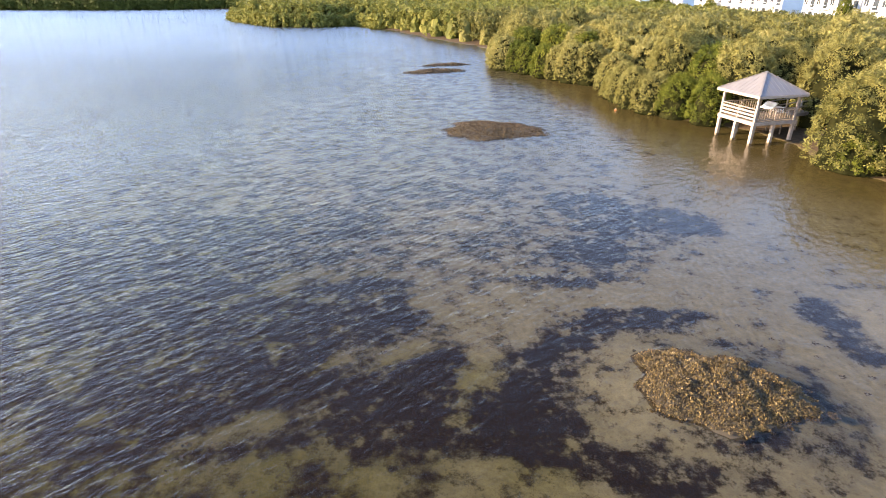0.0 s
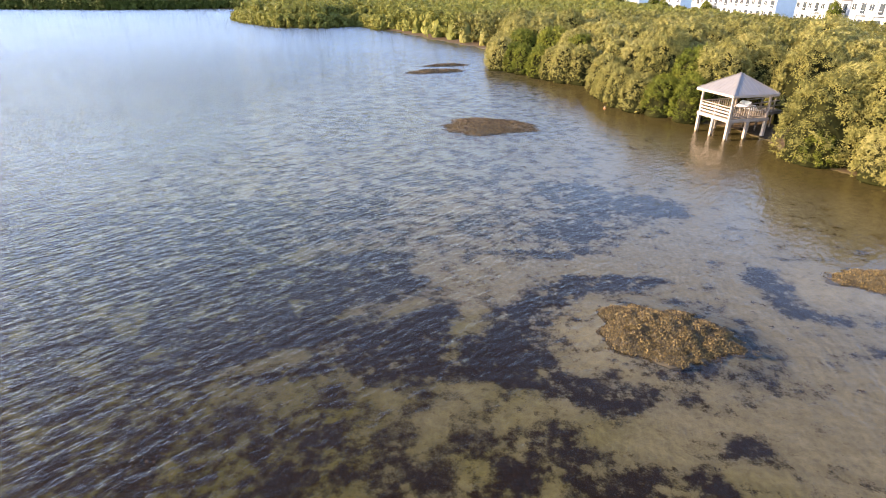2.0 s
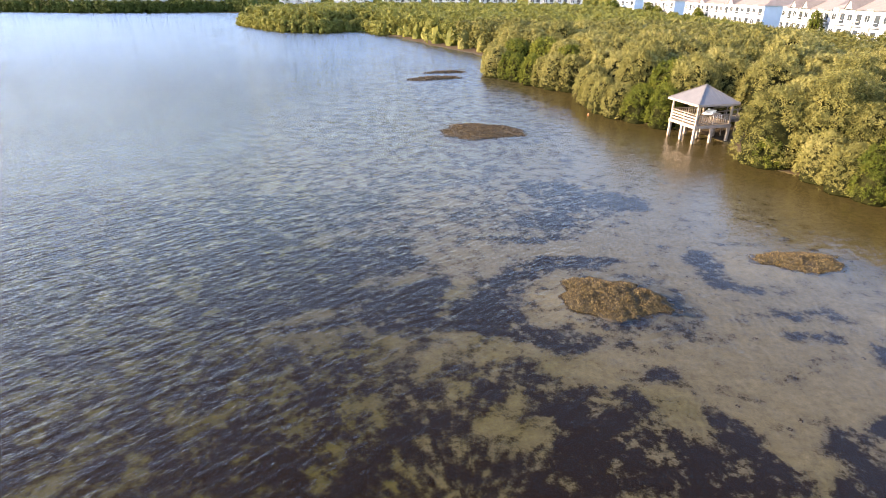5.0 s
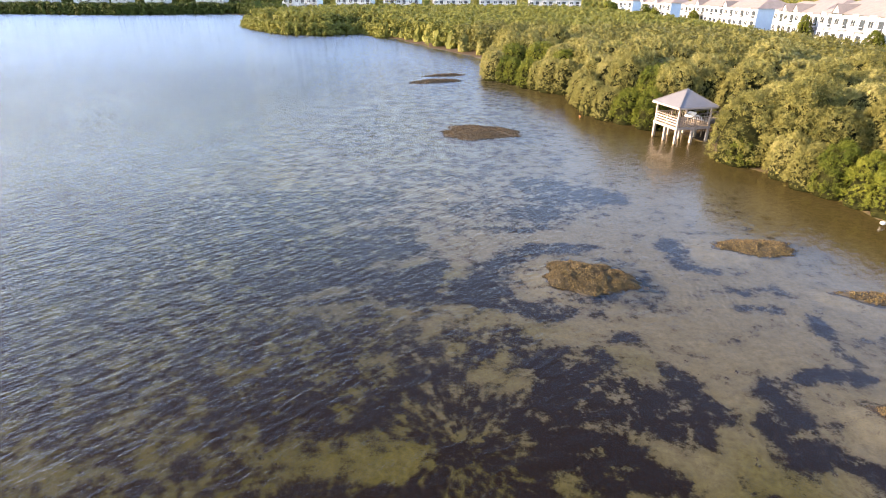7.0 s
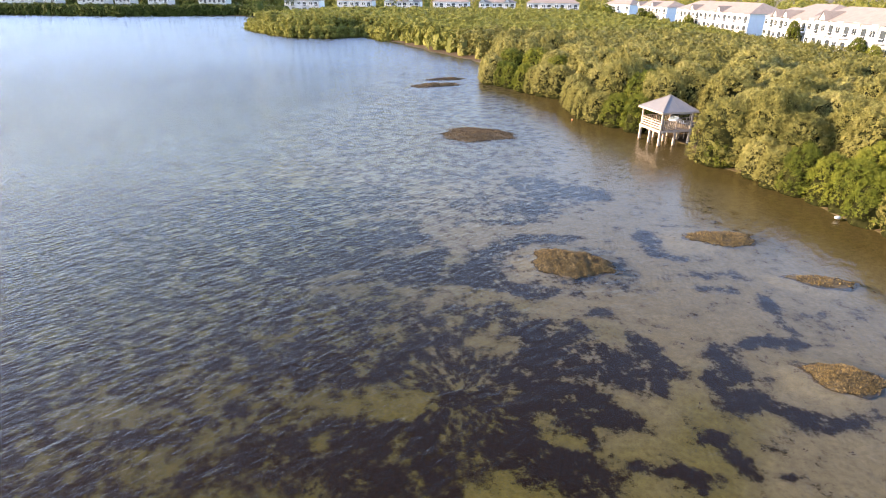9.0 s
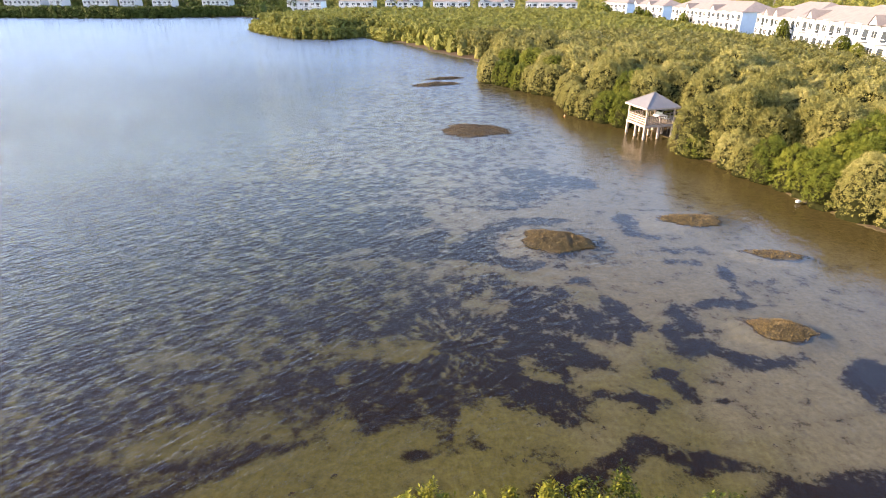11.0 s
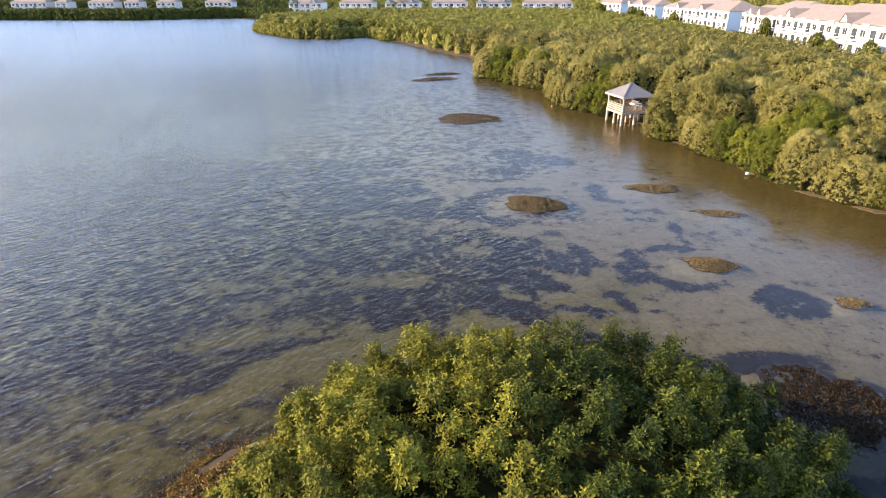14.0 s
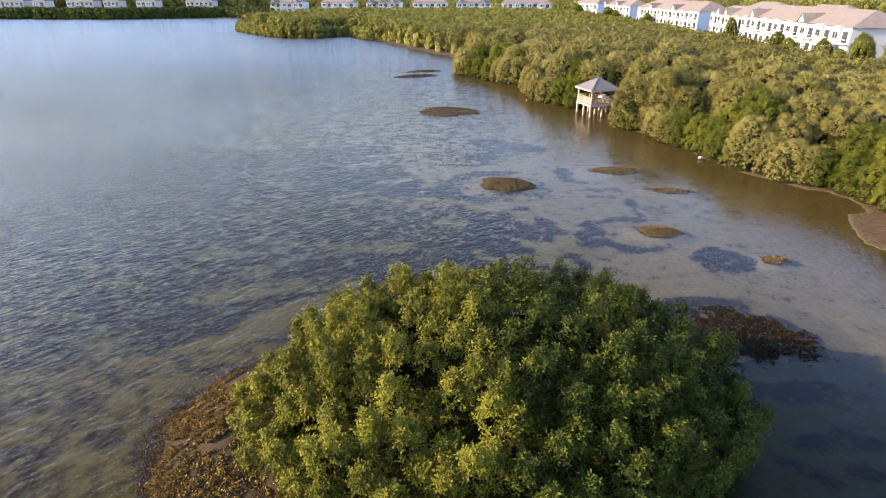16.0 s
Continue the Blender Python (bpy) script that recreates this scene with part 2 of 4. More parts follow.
WATER = water_material()
GROUND = ground_material()
SHELL = shell_material("oyster_shell", 0.88, 0.97)
SHELL_BROWN = shell_material("brown_oyster_shell", 0.66, 0.88)
# much darker shell tone, used for one bar only
SHELL_DARK = shell_material("dark_oyster_shell", 0.15, 0.84)
SHELL_ISLET = shell_material("rubble_shell", 2.1, 0.88)
LEAF_OLIVE = leaf_material("olive_leaf", (0.052, 0.057, 0.014), (0.182, 0.168, 0.05), (0.3, 0.274, 0.108), 0.25)
LEAF_GREEN = leaf_material("green_leaf", (0.022, 0.036, 0.005), (0.085, 0.1, 0.013), (0.195, 0.195, 0.03), 0.22)
LEAF_HEADLAND = leaf_material("headland_leaf", (0.046, 0.056, 0.011), (0.145, 0.147, 0.033), (0.23, 0.216, 0.062), 0.25)
LEAF_DEEP = leaf_material("deep_green_leaf", (0.02, 0.032, 0.006), (0.07, 0.088, 0.02), (0.14, 0.15, 0.04), 0.2)
# one bush in two tints: its shaded side, then its sunlit side
LEAF_BUSH_SHADED = leaf_material("shaded_bush_leaf", (0.005, 0.01, 0.003), (0.023, 0.034, 0.005), (0.125, 0.138, 0.019), 0.07, 0.26)
LEAF_BUSH_SUNLIT = leaf_material("sunlit_bush_leaf", (0.034, 0.04, 0.006), (0.165, 0.165, 0.02), (0.34, 0.325, 0.078), 0.16, 0.22)
# near-black hull colour that paints the shade between the leaf tufts
SHADE_HULL = plain("gap_shade", (0.018, 0.019, 0.007), 1.0, 0.5, 2.0, 20, 0.5)
SHADE_HULL.node_tree.nodes["Principled BSDF"].inputs["Specular IOR Level"].default_value = 0.0
SEAGRASS = plain("seagrass_blades", (0.022, 0.015, 0.012), 0.8, 0.4, 3, 30, 0.1)
BARK = plain("grey_bark", (0.075, 0.06, 0.045), 0.85, 0.4, 4, 30, 0.4)
MOUND = plain("shell_mud", (0.046, 0.035, 0.016), 0.8, 0.5, 2.5, 25, 0.6)
MOUND_DARK = plain("dark_shell_mud", (0.02, 0.014, 0.008), 0.6, 0.5, 2.5, 25, 0.6)
ISLET = plain("brown_shell_rubble", (0.05, 0.035, 0.018), 0.9, 0.7, 1.2, 14, 0.9)
for dull in (ISLET, SHELL_ISLET, SHELL_DARK):
    dull.node_tree.nodes["Principled BSDF"].inputs["Specular IOR Level"].default_value = 0.15
TIMBER_PALE = plain("painted_timber", (0.36, 0.29, 0.23), 0.6, 0.25, 3, 50, 0.2)
TIMBER_GREY = plain("weathered_timber", (0.22, 0.175, 0.13), 0.75, 0.35, 3, 50, 0.3)
ROOF_METAL = plain("grey_metal_roof", (0.135, 0.127, 0.118), 0.4, 0.12, 1.2, 30, 0.05)
WHITE_WALL = plain("white_stucco", (0.4, 0.415, 0.42), 0.8, 0.08, 0.5, 20, 0.1)
BLUE_WALL = plain("pale_blue_stucco", (0.46, 0.54, 0.58), 0.8, 0.08, 0.5, 20, 0.1)
SHINGLE = plain("tan_shingle", (0.165, 0.138, 0.12), 0.85, 0.2, 0.8, 12, 0.3)
GLASS = plain("dark_window", (0.04, 0.05, 0.06), 0.15, 0.2, 1, 5, 0.0)
WHITE_PAINT = plain("white_paint", (0.8, 0.8, 0.78), 0.5, 0.1, 2, 30, 0.05)


# ---------------------------------------------------------------- mesh helpers
def part(name, bm, material, parent=None, label=""):
    me = bpy.data.meshes.new(name)
    bm.to_mesh(me)
    bm.free()
    me.materials.append(material)
    ob = new(name, me)
    ob.parent = parent
    if label:
        ob["label"] = label
    return ob


def raw(name, verts, faces, material, parent=None, smooth=False):
    """A mesh from arrays of vertices and of equal-sided faces."""
    verts = np.asarray(verts, dtype=np.float32)
    faces = np.asarray(faces, dtype=np.int32)
    me = bpy.data.meshes.new(name)
    k = faces.shape[1]
    me.vertices.add(len(verts))
    me.vertices.foreach_set("co", verts.ravel())
    me.loops.add(faces.size)
    me.loops.foreach_set("vertex_index", faces.ravel())
    me.polygons.add(len(faces))
    me.polygons.foreach_set("loop_start", np.arange(0, faces.size, k, dtype=np.int32))
    me.polygons.foreach_set("loop_total", np.full(len(faces), k, dtype=np.int32))
    me.polygons.foreach_set("use_smooth", np.full(len(faces), smooth))
    me.update(calc_edges=True)
    me.materials.append(material)
    ob = new(name, me)
    ob.parent = parent
    return ob


def box(bm, lo, hi, bevel=0.0, m=None):
    c = [(a + b) / 2 for a, b in zip(lo, hi)]
    s = [abs(b - a) for a, b in zip(lo, hi)]
    made = bmesh.ops.create_cube(bm, size=1, matrix=(m or Matrix()) @ Matrix.Translation(c) @ Matrix.Diagonal((*s, 1)))
    if bevel:
        edges = list({e for v in made["verts"] for e in v.link_edges})
        bmesh.ops.bevel(bm, geom=edges, offset=bevel, segments=1, affect="EDGES")


def box_part(name, lo, hi, material, parent, bevel=0.01, label=""):
    bm = bmesh.new()
    box(bm, lo, hi, bevel)
    return part(name, bm, material, parent, label)


def empty(name, at=(0, 0, 0), label="", category="", group=""):
    ob = new(name)
    ob.matrix_basis = Matrix.Translation(at)
    return tagged(ob, label, category, group)


def tube(points, radii, sides=6):
    """Vertices and quads of a bent tapering limb."""
    vs, fs = [], []
    for k, (p, r) in enumerate(zip(points, radii)):
        p = np.array(p, float)
        d = np.array(points[min(k + 1, len(points) - 1)], float) - np.array(points[max(k - 1, 0)], float)
        d /= np.linalg.norm(d) + 1e-9
        u = np.cross(d, (0.3, 0.9, 0.1))
        u /= np.linalg.norm(u)
        w = np.cross(d, u)
        for s in range(sides):
            a = 2 * math.pi * s / sides
            vs.append(p + r * (math.cos(a) * u + math.sin(a) * w))
        if k:
            o = (k - 1) * sides
            for s in range(sides):
                n = (s + 1) % sides
                fs.append((o + s, o + n, o + n + sides, o + s + sides))
    return vs, fs


# ---------------------------------------------------------------- shore plan
SHORE = [(70, -300), (52, -60), (42, -14), (37, -4.5), (34.2, -3), (33.5, -0.9), (33.8, 0.4), (34.7, 2.6), (36.1, 5.0), (38.2, 5.5), (38.8, 7.4), (38.7, 9.3), (38.0, 11.1),
         (36.5, 11.6), (35.6, 13.1), (34.5, 15.0), (33.1, 16.7), (32.2, 19.8), (31.3, 22.1), (30.8, 27), (30.6, 32), (28, 35.5), (26.6, 39.5), (27.4, 45), (26.2, 50), (22.2, 53.8), (19.8, 57.5), (18.2, 63),
         (19.2, 76), (15.4, 78.8), (11, 87.5), (6.2, 93), (8.6, 115), (4.8, 130.5), (-6, 150), (-21.5, 183.5), (-36.5, 212), (-48, 200.5),
         (-64, 203), (-82, 227), (-94, 245), (-88, 275), (-60, 335), (-150, 374), (-212, 352), (-290, 356), (-520, 330), (-1500, 300)]
COAST = np.array(SHORE, float)


def inland(x, y):
    """Metres from the shoreline: positive on land, negative on water."""
    x, y = np.asarray(x, float), np.asarray(y, float)
    best = np.full(x.shape, 1e9)
    ring = np.vstack([COAST, [(-4000, 5000), (5000, 5000), (5000, -300)]])
    inside = np.zeros(x.shape, bool)
    for i in range(len(ring)):
        (ax, ay), (bx, by) = ring[i], ring[(i + 1) % len(ring)]
        if i < len(COAST) - 1:
            dx, dy = bx - ax, by - ay
            k = np.clip(((x - ax) * dx + (y - ay) * dy) / (dx * dx + dy * dy), 0, 1)
            best = np.minimum(best, np.hypot(x - ax - k * dx, y - ay - k * dy))
        with np.errstate(divide="ignore", invalid="ignore"):
            cross = ((ay > y) != (by > y)) & (x < (bx - ax) * (y - ay) / (by - ay) + ax)
        inside ^= cross
    return np.where(inside, best, -best)


def soft_noise(x, y, scale, seed=0):
    """Cheap smooth noise from summed sines, about -1 to 1."""
    r = np.random.RandomState(seed)
    total = np.zeros(np.shape(x))
    for k in range(6):
        a, ph = r.uniform(0, 2 * math.pi), r.uniform(0, 6.28)
        f = scale * r.uniform(0.6, 1.7)
        total = total + np.sin((x * math.cos(a) + y * math.sin(a)) * f + ph)
    return total / 3.2


BARS = ((7.7, 13.4, 2.6, 1.9, -14, 0.42), (2.35, 49.8, 4.7, 3.9, 3, 0.40), (-4.4, 89.4, 5.1, 2.1, 24, 0.30), (-2.6, 97.4, 4.2, 1.3, 17, 0.28),
        (19.6, 18.0, 2.7, 1.5, -4, 0.22), (23.2, 11.4, 2.0, 0.8, -12, 0.14), (18.5, 1.5, 1.75, 1.2, -8, 0.26), (25.0, -3.7, 0.95, 0.7, 0, 0.16),
        (18.0, -13.2, 3.6, 3.0, 0, 0.22), (-112, 327, 24, 2.6, 0, 0.4), (-5.0, -20.4, 6.7, 6.3, 0, 0.6))


def ground_z(x, y):
    d = inland(x, y)
    land = np.clip(0.03 + 0.07 * d, 0, 0.75) + 0.04 * soft_noise(x, y, 0.9, 3) * np.clip(d, 0, 1)
    bed = -np.clip(0.04 * -d, 0.0, 0.32) - 0.5 * np.clip((-4 - x) / 60, 0, 1)
    bed = bed - 0.03 + 0.02 * soft_noise(x, y, 0.8, 5)
    z = np.where(d > 0, land, bed)
    for bx, by, rx, ry, turn, top in BARS:
        a = radians(turn)
        ux = ((x - bx) * math.cos(a) + (y - by) * math.sin(a)) / rx
        uy = (-(x - bx) * math.sin(a) + (y - by) * math.cos(a)) / ry
        q = np.hypot(ux, uy)
        z = np.maximum(z, np.where(q < 1, top * (1 - q ** 1.6) * 0.6 - 0.09, -0.09 - 0.35 * (q - 1)))
    return z


# ---------------------------------------------------------------- ground and water
def spaced(lo, hi, step, far, grow=1.16):
    """Even steps from lo to hi, growing outwards to far."""
    mid = list(np.arange(lo, hi + step / 2, step))
    out, s, v = [], step, hi
    while v < far:
        s *= grow
        v += s
        out.append(v)
    low, s, v = [], step, lo
    while v > -far:
        s *= grow
        v -= s
        low.append(v)
    return np.array(low[::-1] + mid + out)


def sheet(xs, ys):
    gx, gy = np.meshgrid(xs, ys)
    nx, ny = len(xs), len(ys)
    i = np.arange(nx * ny).reshape(ny, nx)
    faces = np.stack([i[:-1, :-1], i[:-1, 1:], i[1:, 1:], i[1:, :-1]], -1).reshape(-1, 4)
    return gx.ravel(), gy.ravel(), faces


MEADOW = []


def meadow(x, y, rx, ry, turn=0.0, level=1.0):
    """An oval of seagrass (level above 0) or of bare sand (below 0)."""
    MEADOW.append((x, y, rx, ry, radians(turn), level))


# broad meadows, the far beds, bare places in them, then outliers and bows round the bars
meadow(-19.6, 7.1, 14.55, 7.00, -3, 0.22)
meadow(-15.5, 17.0, 11.86, 5.00, 4, 0.35)
meadow(-13.6, 25.8, 11.23, 3.20, 7, 0.45)
meadow(-9.5, 18.3, 6.51, 2.60, 7, 0.85)
meadow(-5.2, 13.1, 7.08, 2.40, 0, 1.0)
meadow(-3.8, 26.4, 4.64, 2.20, 11, 0.5)
meadow(-5.1, 4.4, 8.06, 2.60, 3, 0.35)
meadow(0.6, 5.4, 4.43, 1.70, 4, 0.7)
meadow(-2.9, 5.3, 8.62, 2.20, -5, 0.35)
meadow(0.0, 2.4, 7.03, 1.90, 2, 0.6)
meadow(-1.5, -3.5, 5.90, 2.30, 3, 0.9)
meadow(-2.2, -3.7, 5.25, 1.80, -7, 0.95)
meadow(2.0, -2.1, 3.48, 1.50, -38, 0.85)
meadow(5.1, 3.7, 5.35, 1.60, -15, 0.55)
meadow(2.0, 6.8, 6.09, 1.20, 9, 0.35)
meadow(3.5, 28.0, 8.50, 6.00, 5, -0.3)
meadow(6.0, 24.1, 2.30, 1.70, 1, 0.7)
meadow(7.6, 29.5, 3.60, 2.30, -68, 0.6)
meadow(11.8, 28.6, 2.50, 1.70, -25, 0.6)
meadow(3.9, 21.3, 3.00, 0.95, 1, 0.4)
meadow(1.1, 37.3, 2.72, 1.20, -29, 0.15)
meadow(-2.0, 33.5, 3.04, 1.60, -10, 0.1)
meadow(-0.7, 18.6, 1.91, 1.00, -31, -0.9)
meadow(1.2, 22.9, 3.24, 0.80, 21, -0.6)
meadow(2.1, 17.4, 1.15, 0.60, 28, -0.7)
meadow(0.5, 15.2, 1.43, 0.75, 78, -0.95)
meadow(0.2, 14.2, 0.96, 0.45, 13, -0.9)
meadow(-4.0, 15.3, 1.43, 0.80, 23, -0.8)
meadow(-8.6, 20.8, 2.50, 0.80, 34, -0.55)
meadow(-5.6, 25.2, 1.49, 0.70, 15, -0.3)
meadow(-7.0, 11.9, 1.68, 0.60, 21, -0.6)
meadow(-5.7, 10.2, 1.04, 0.50, 31, -0.5)
meadow(-8.6, 9.4, 0.76, 0.50, 50, -0.5)
meadow(2.0, 10.0, 1.33, 0.85, -30, -1.0)
meadow(-3.4, 10.4, 0.72, 0.30, 14, -0.5)
meadow(-1.2, 10.3, 1.69, 0.50, -9, -0.25)
meadow(-14.5, 13.8, 0.86, 0.70, 64, -0.4)
meadow(-2.7, 8.4, 1.86, 0.60, -39, -0.3)
meadow(1.4, 10.2, 2.03, 0.70, -21, -0.8)
meadow(1.8, 4.3, 1.17, 0.60, 57, -0.85)
meadow(-3.5, 5.7, 0.46, 0.35, 29, -0.6)
meadow(-10.0, 4.4, 0.84, 0.60, 19, -0.5)
meadow(5.5, 8.4, 1.89, 1.00, 13, -1.0)
meadow(-3.3, -0.4, 2.00, 0.60, 16, -0.75)
meadow(-11.3, -4.0, 1.57, 0.80, 37, -0.7)
meadow(-8.6, -5.9, 1.77, 0.60, 12, -0.6)
meadow(-15.4, -1.8, 1.79, 0.60, 13, -0.4)
meadow(1.5, 4.6, 1.25, 0.45, 23, -0.7)
meadow(1.7, 9.4, 1.60, 0.70, -17, -0.8)
meadow(-6.6, 9.6, 2.12, 0.70, 22, -0.4)
meadow(-10.3, 0.7, 1.25, 0.70, 44, -0.35)
meadow(5.4, 7.4, 1.79, 0.90, -18, -0.9)
meadow(-5.4, -3.3, 0.53, 0.40, 63, -0.4)
meadow(-2.9, -3.7, 0.52, 0.35, 37, -0.4)
meadow(1.5, -5.6, 1.27, 0.90, 32, -1.0)
meadow(1.7, -6.3, 1.80, 0.75, -55, -1.1)
meadow(-3.7, -0.9, 2.55, 0.50, 22, -0.7)
meadow(-11.8, -7.5, 3.07, 0.90, 13, -0.75)
meadow(-11.1, -4.5, 1.56, 0.60, 24, -0.6)
meadow(-10.0, -11.2, 4.53, 1.50, 30, -1.3)
meadow(-4.2, -8.3, 4.24, 1.20, -4, -1.2)
meadow(-1.2, -11.0, 4.73, 2.50, 9, -1.3)
meadow(4.9, -3.2, 1.42, 0.60, -45, -0.95)
meadow(6.8, -5.4, 2.65, 1.00, 26, -0.9)
meadow(4.1, -0.3, 2.40, 1.10, 0, 0.8)
meadow(6.2, -2.3, 1.25, 0.55, -20, -0.9)
meadow(-12.4, -11.8, 1.57, 0.80, 35, 0.9)
meadow(-10.1, -9.3, 2.37, 0.55, 38, 0.95)
meadow(-14.7, -12.8, 1.37, 1.20, 19, 0.5)
meadow(-7.4, -7.9, 0.47, 0.25, 33, 0.8)
meadow(1.3, -7.5, 0.58, 0.22, -11, 0.8)
meadow(-1.8, -8.1, 0.48, 0.28, 15, 0.8)
meadow(4.1, -5.5, 1.20, 0.50, -12, 0.9)
meadow(9.9, 4.2, 0.99, 0.55, -49, 0.95)
meadow(10.6, 2.8, 1.01, 0.55, -42, 0.95)
meadow(8.1, 1.4, 2.08, 0.70, -19, 0.9)
meadow(6.8, -1.3, 1.55, 0.45, -11, 0.9)
meadow(5.3, -1.8, 1.13, 0.50, -63, 0.8)
meadow(5.0, -4.4, 1.37, 1.00, -64, 0.9)
meadow(10.6, -2.1, 0.94, 0.55, 7, 1.0)
meadow(11.2, -3.3, 0.93, 0.45, -32, 1.0)
meadow(8.0, -3.8, 1.26, 0.40, -18, 0.95)
meadow(8.7, -4.9, 0.48, 0.40, -72, 0.95)
meadow(12.9, -4.4, 1.04, 0.10, -21, 0.6)
meadow(6.6, 5.9, 0.70, 0.30, -22, 0.6)
meadow(7.7, 4.6, 0.44, 0.20, -5, 0.5)
meadow(4.6, -9.5, 1.25, 0.75, 34, 0.9)
meadow(7.0, -8.1, 1.43, 0.50, 24, 0.9)
meadow(10.0, -7.8, 1.97, 0.35, -16, 0.75)
meadow(10.8, -8.4, 0.81, 0.25, 8, 0.7)
meadow(16.0, -9.7, 3.67, 1.00, 5, 1.1)
meadow(17.3, -17.8, 3.4, 0.95, 0, 0.45)
meadow(18.3, -20.7, 2.0, 0.55, 0, 0.4)
meadow(15.9, -22.6, 1.3, 0.5, -50, 0.35)
meadow(18.6, -22.7, 0.8, 0.5, -20, 0.35)
meadow(21.7, -2.8, 2.27, 2.00, -19, 1.1)
meadow(7.4, 13.6, 4.60, 3.60, -14, -0.22)
meadow(6.7, 18.1, 1.09, 0.42, -20, 0.85)
meadow(4.6, 17.9, 1.30, 0.55, 19, 0.95)
meadow(2.5, 16.0, 1.50, 0.75, 48, 0.95)
meadow(1.4, 13.9, 1.50, 0.80, 65, 0.95)
meadow(1.8, 11.7, 0.90, 0.70, 25, 0.95)
meadow(2.5, 10.9, 0.83, 0.50, -51, 0.95)
meadow(3.8, 10.0, 1.08, 0.55, -15, 0.9)
meadow(8.6, 16.3, 1.28, 0.25, 11, 0.4)
meadow(14.1, 18.4, 1.54, 0.65, -90, 0.75)
meadow(14.6, 15.8, 1.24, 0.45, -39, 0.7)
meadow(17.3, 21.1, 1.90, 0.28, 5, 0.35)
meadow(17.2, 12.6, 1.92, 0.75, -1, 0.3)
meadow(16.4, 10.3, 1.28, 0.40, -3, 0.45)
meadow(18.3, 8.9, 1.00, 0.50, 84, 0.85)
meadow(18.2, 7.0, 0.84, 0.35, -81, 0.75)
meadow(21.3, 7.2, 2.29, 0.70, 14, -0.15)
meadow(16.0, 4.55, 1.9, 0.5, 12, 0.95)
meadow(13.4, 2.6, 1.72, 0.95, 62, 1.0)
meadow(13.3, 0.4, 1.00, 0.90, -57, 1.0)
meadow(14.5, -1.0, 1.45, 0.5, -30, 1.0)
meadow(16.8, -1.2, 1.5, 0.35, 4, 0.7)
meadow(6.2, 14.4, 2.9, 2.9, 0, -0.6)
meadow(8.4, 18.4, 1.5, 0.45, -6, 0.9)
meadow(5.9, 17.9, 1.5, 0.5, 18, 1.0)
meadow(3.7, 16.7, 1.4, 0.6, 40, 1.0)
meadow(2.3, 14.8, 1.4, 0.7, 68, 1.0)
meadow(1.8, 12.7, 1.3, 0.7, 95, 1.0)
meadow(2.7, 10.8, 1.2, 0.6, -45, 1.0)
meadow(4.6, 9.95, 1.4, 0.45, -8, 0.9)
meadow(18.8, 4.7, 1.06, 0.20, -15, 0.4)
meadow(15.0, 1.8, 1.11, 0.70, -76, -0.5)


def build_ground():
    x, y, faces = sheet(spaced(-30, 44, 0.3, 3500), spaced(-46, 58, 0.3, 3500))
    z = ground_z(x, y)
    d = inland(x, y)
    field = np.interp(x, [-10, 3], [0.28, -0.9]) + 0.1 * soft_noise(x, y, 0.5, 8)
    south = np.clip((-10 - y) / 6, 0, 1)
    field = field * (1 - south) + south * np.interp(x, [-14, 0], [-0.25, -1.0])
    north = np.clip((y - 24) / 6, 0, 1) * np.clip((14 - x) / 4, 0, 1)
    field = field * (1 - north) + north * -0.3
    # uneven edges: the ovals are bent by noise at three scales
    wx = x + 0.35 * soft_noise(x, y, 0.8, 21) + 0.13 * soft_noise(x, y, 2.2, 22) + 0.05 * soft_noise(x, y, 5.0, 23)
    wy = y + 0.35 * soft_noise(x, y, 0.8, 24) + 0.13 * soft_noise(x, y, 2.2, 25) + 0.05 * soft_noise(x, y, 5.0, 26)
    for mx, my, rx, ry, a, level in MEADOW:
        rx, ry = rx * 1.1, ry * 1.12
        ux = ((wx - mx) * math.cos(a) + (wy - my) * math.sin(a)) / rx
        uy = (-(wx - mx) * math.sin(a) + (wy - my) * math.cos(a)) / ry
        r = np.sqrt(ux * ux + uy * uy)
        rim = min(0.7, 0.55 / min(rx, ry))
        w = np.clip((1 + rim - r) / (2 * rim), 0, 1)
        w = w * w * (3 - 2 * w)
        field = field * (1 - w) + (0.86 * level if level > 0.5 else level) * w
    ob = raw("ground", np.stack([x, y, z], 1), faces, GROUND, smooth=True)
    me = ob.data
    me.attributes.new("meadow", "FLOAT", "POINT").data.foreach_set("value", field.astype(np.float32))
    mottle = np.interp(x, [2, 11], [1.35, 1.1]) * np.interp(y, [-12, -7], [0.75, 1.0])
    me.attributes.new("mottle", "FLOAT", "POINT").data.foreach_set("value", mottle.astype(np.float32))
    # the tint for light lost in deep water grows westwards and far out
    deep_dim = np.clip((0 - x) / 18, 0, 0.38) * np.clip((34 - y) / 18, 0.25, 1) * np.clip((y + 16) / 12, 0.45, 1) + np.clip((y - 30) / 40, 0, 0.3) * np.clip((14 - x) / 14, 0, 1)
    deep_dim = np.clip(deep_dim + 0.9 * np.clip((-16 - x) / 16, 0, 1) * np.clip((y + 5) / 12, 0, 1), 0, 1)
    me.attributes.new("deep_dim", "FLOAT", "POINT").data.foreach_set("value", deep_dim.astype(np.float32))
    mud = np.clip((d + 10.5) / 7, 0, 1) * np.clip((x - 5) / 8, 0, 1)
    me.attributes.new("mud", "FLOAT", "POINT").data.foreach_set("value", mud.astype(np.float32))
    tagged(ob, "shallow sandy bay bed with dark seagrass and a low muddy shore", "ground", kind="structure")


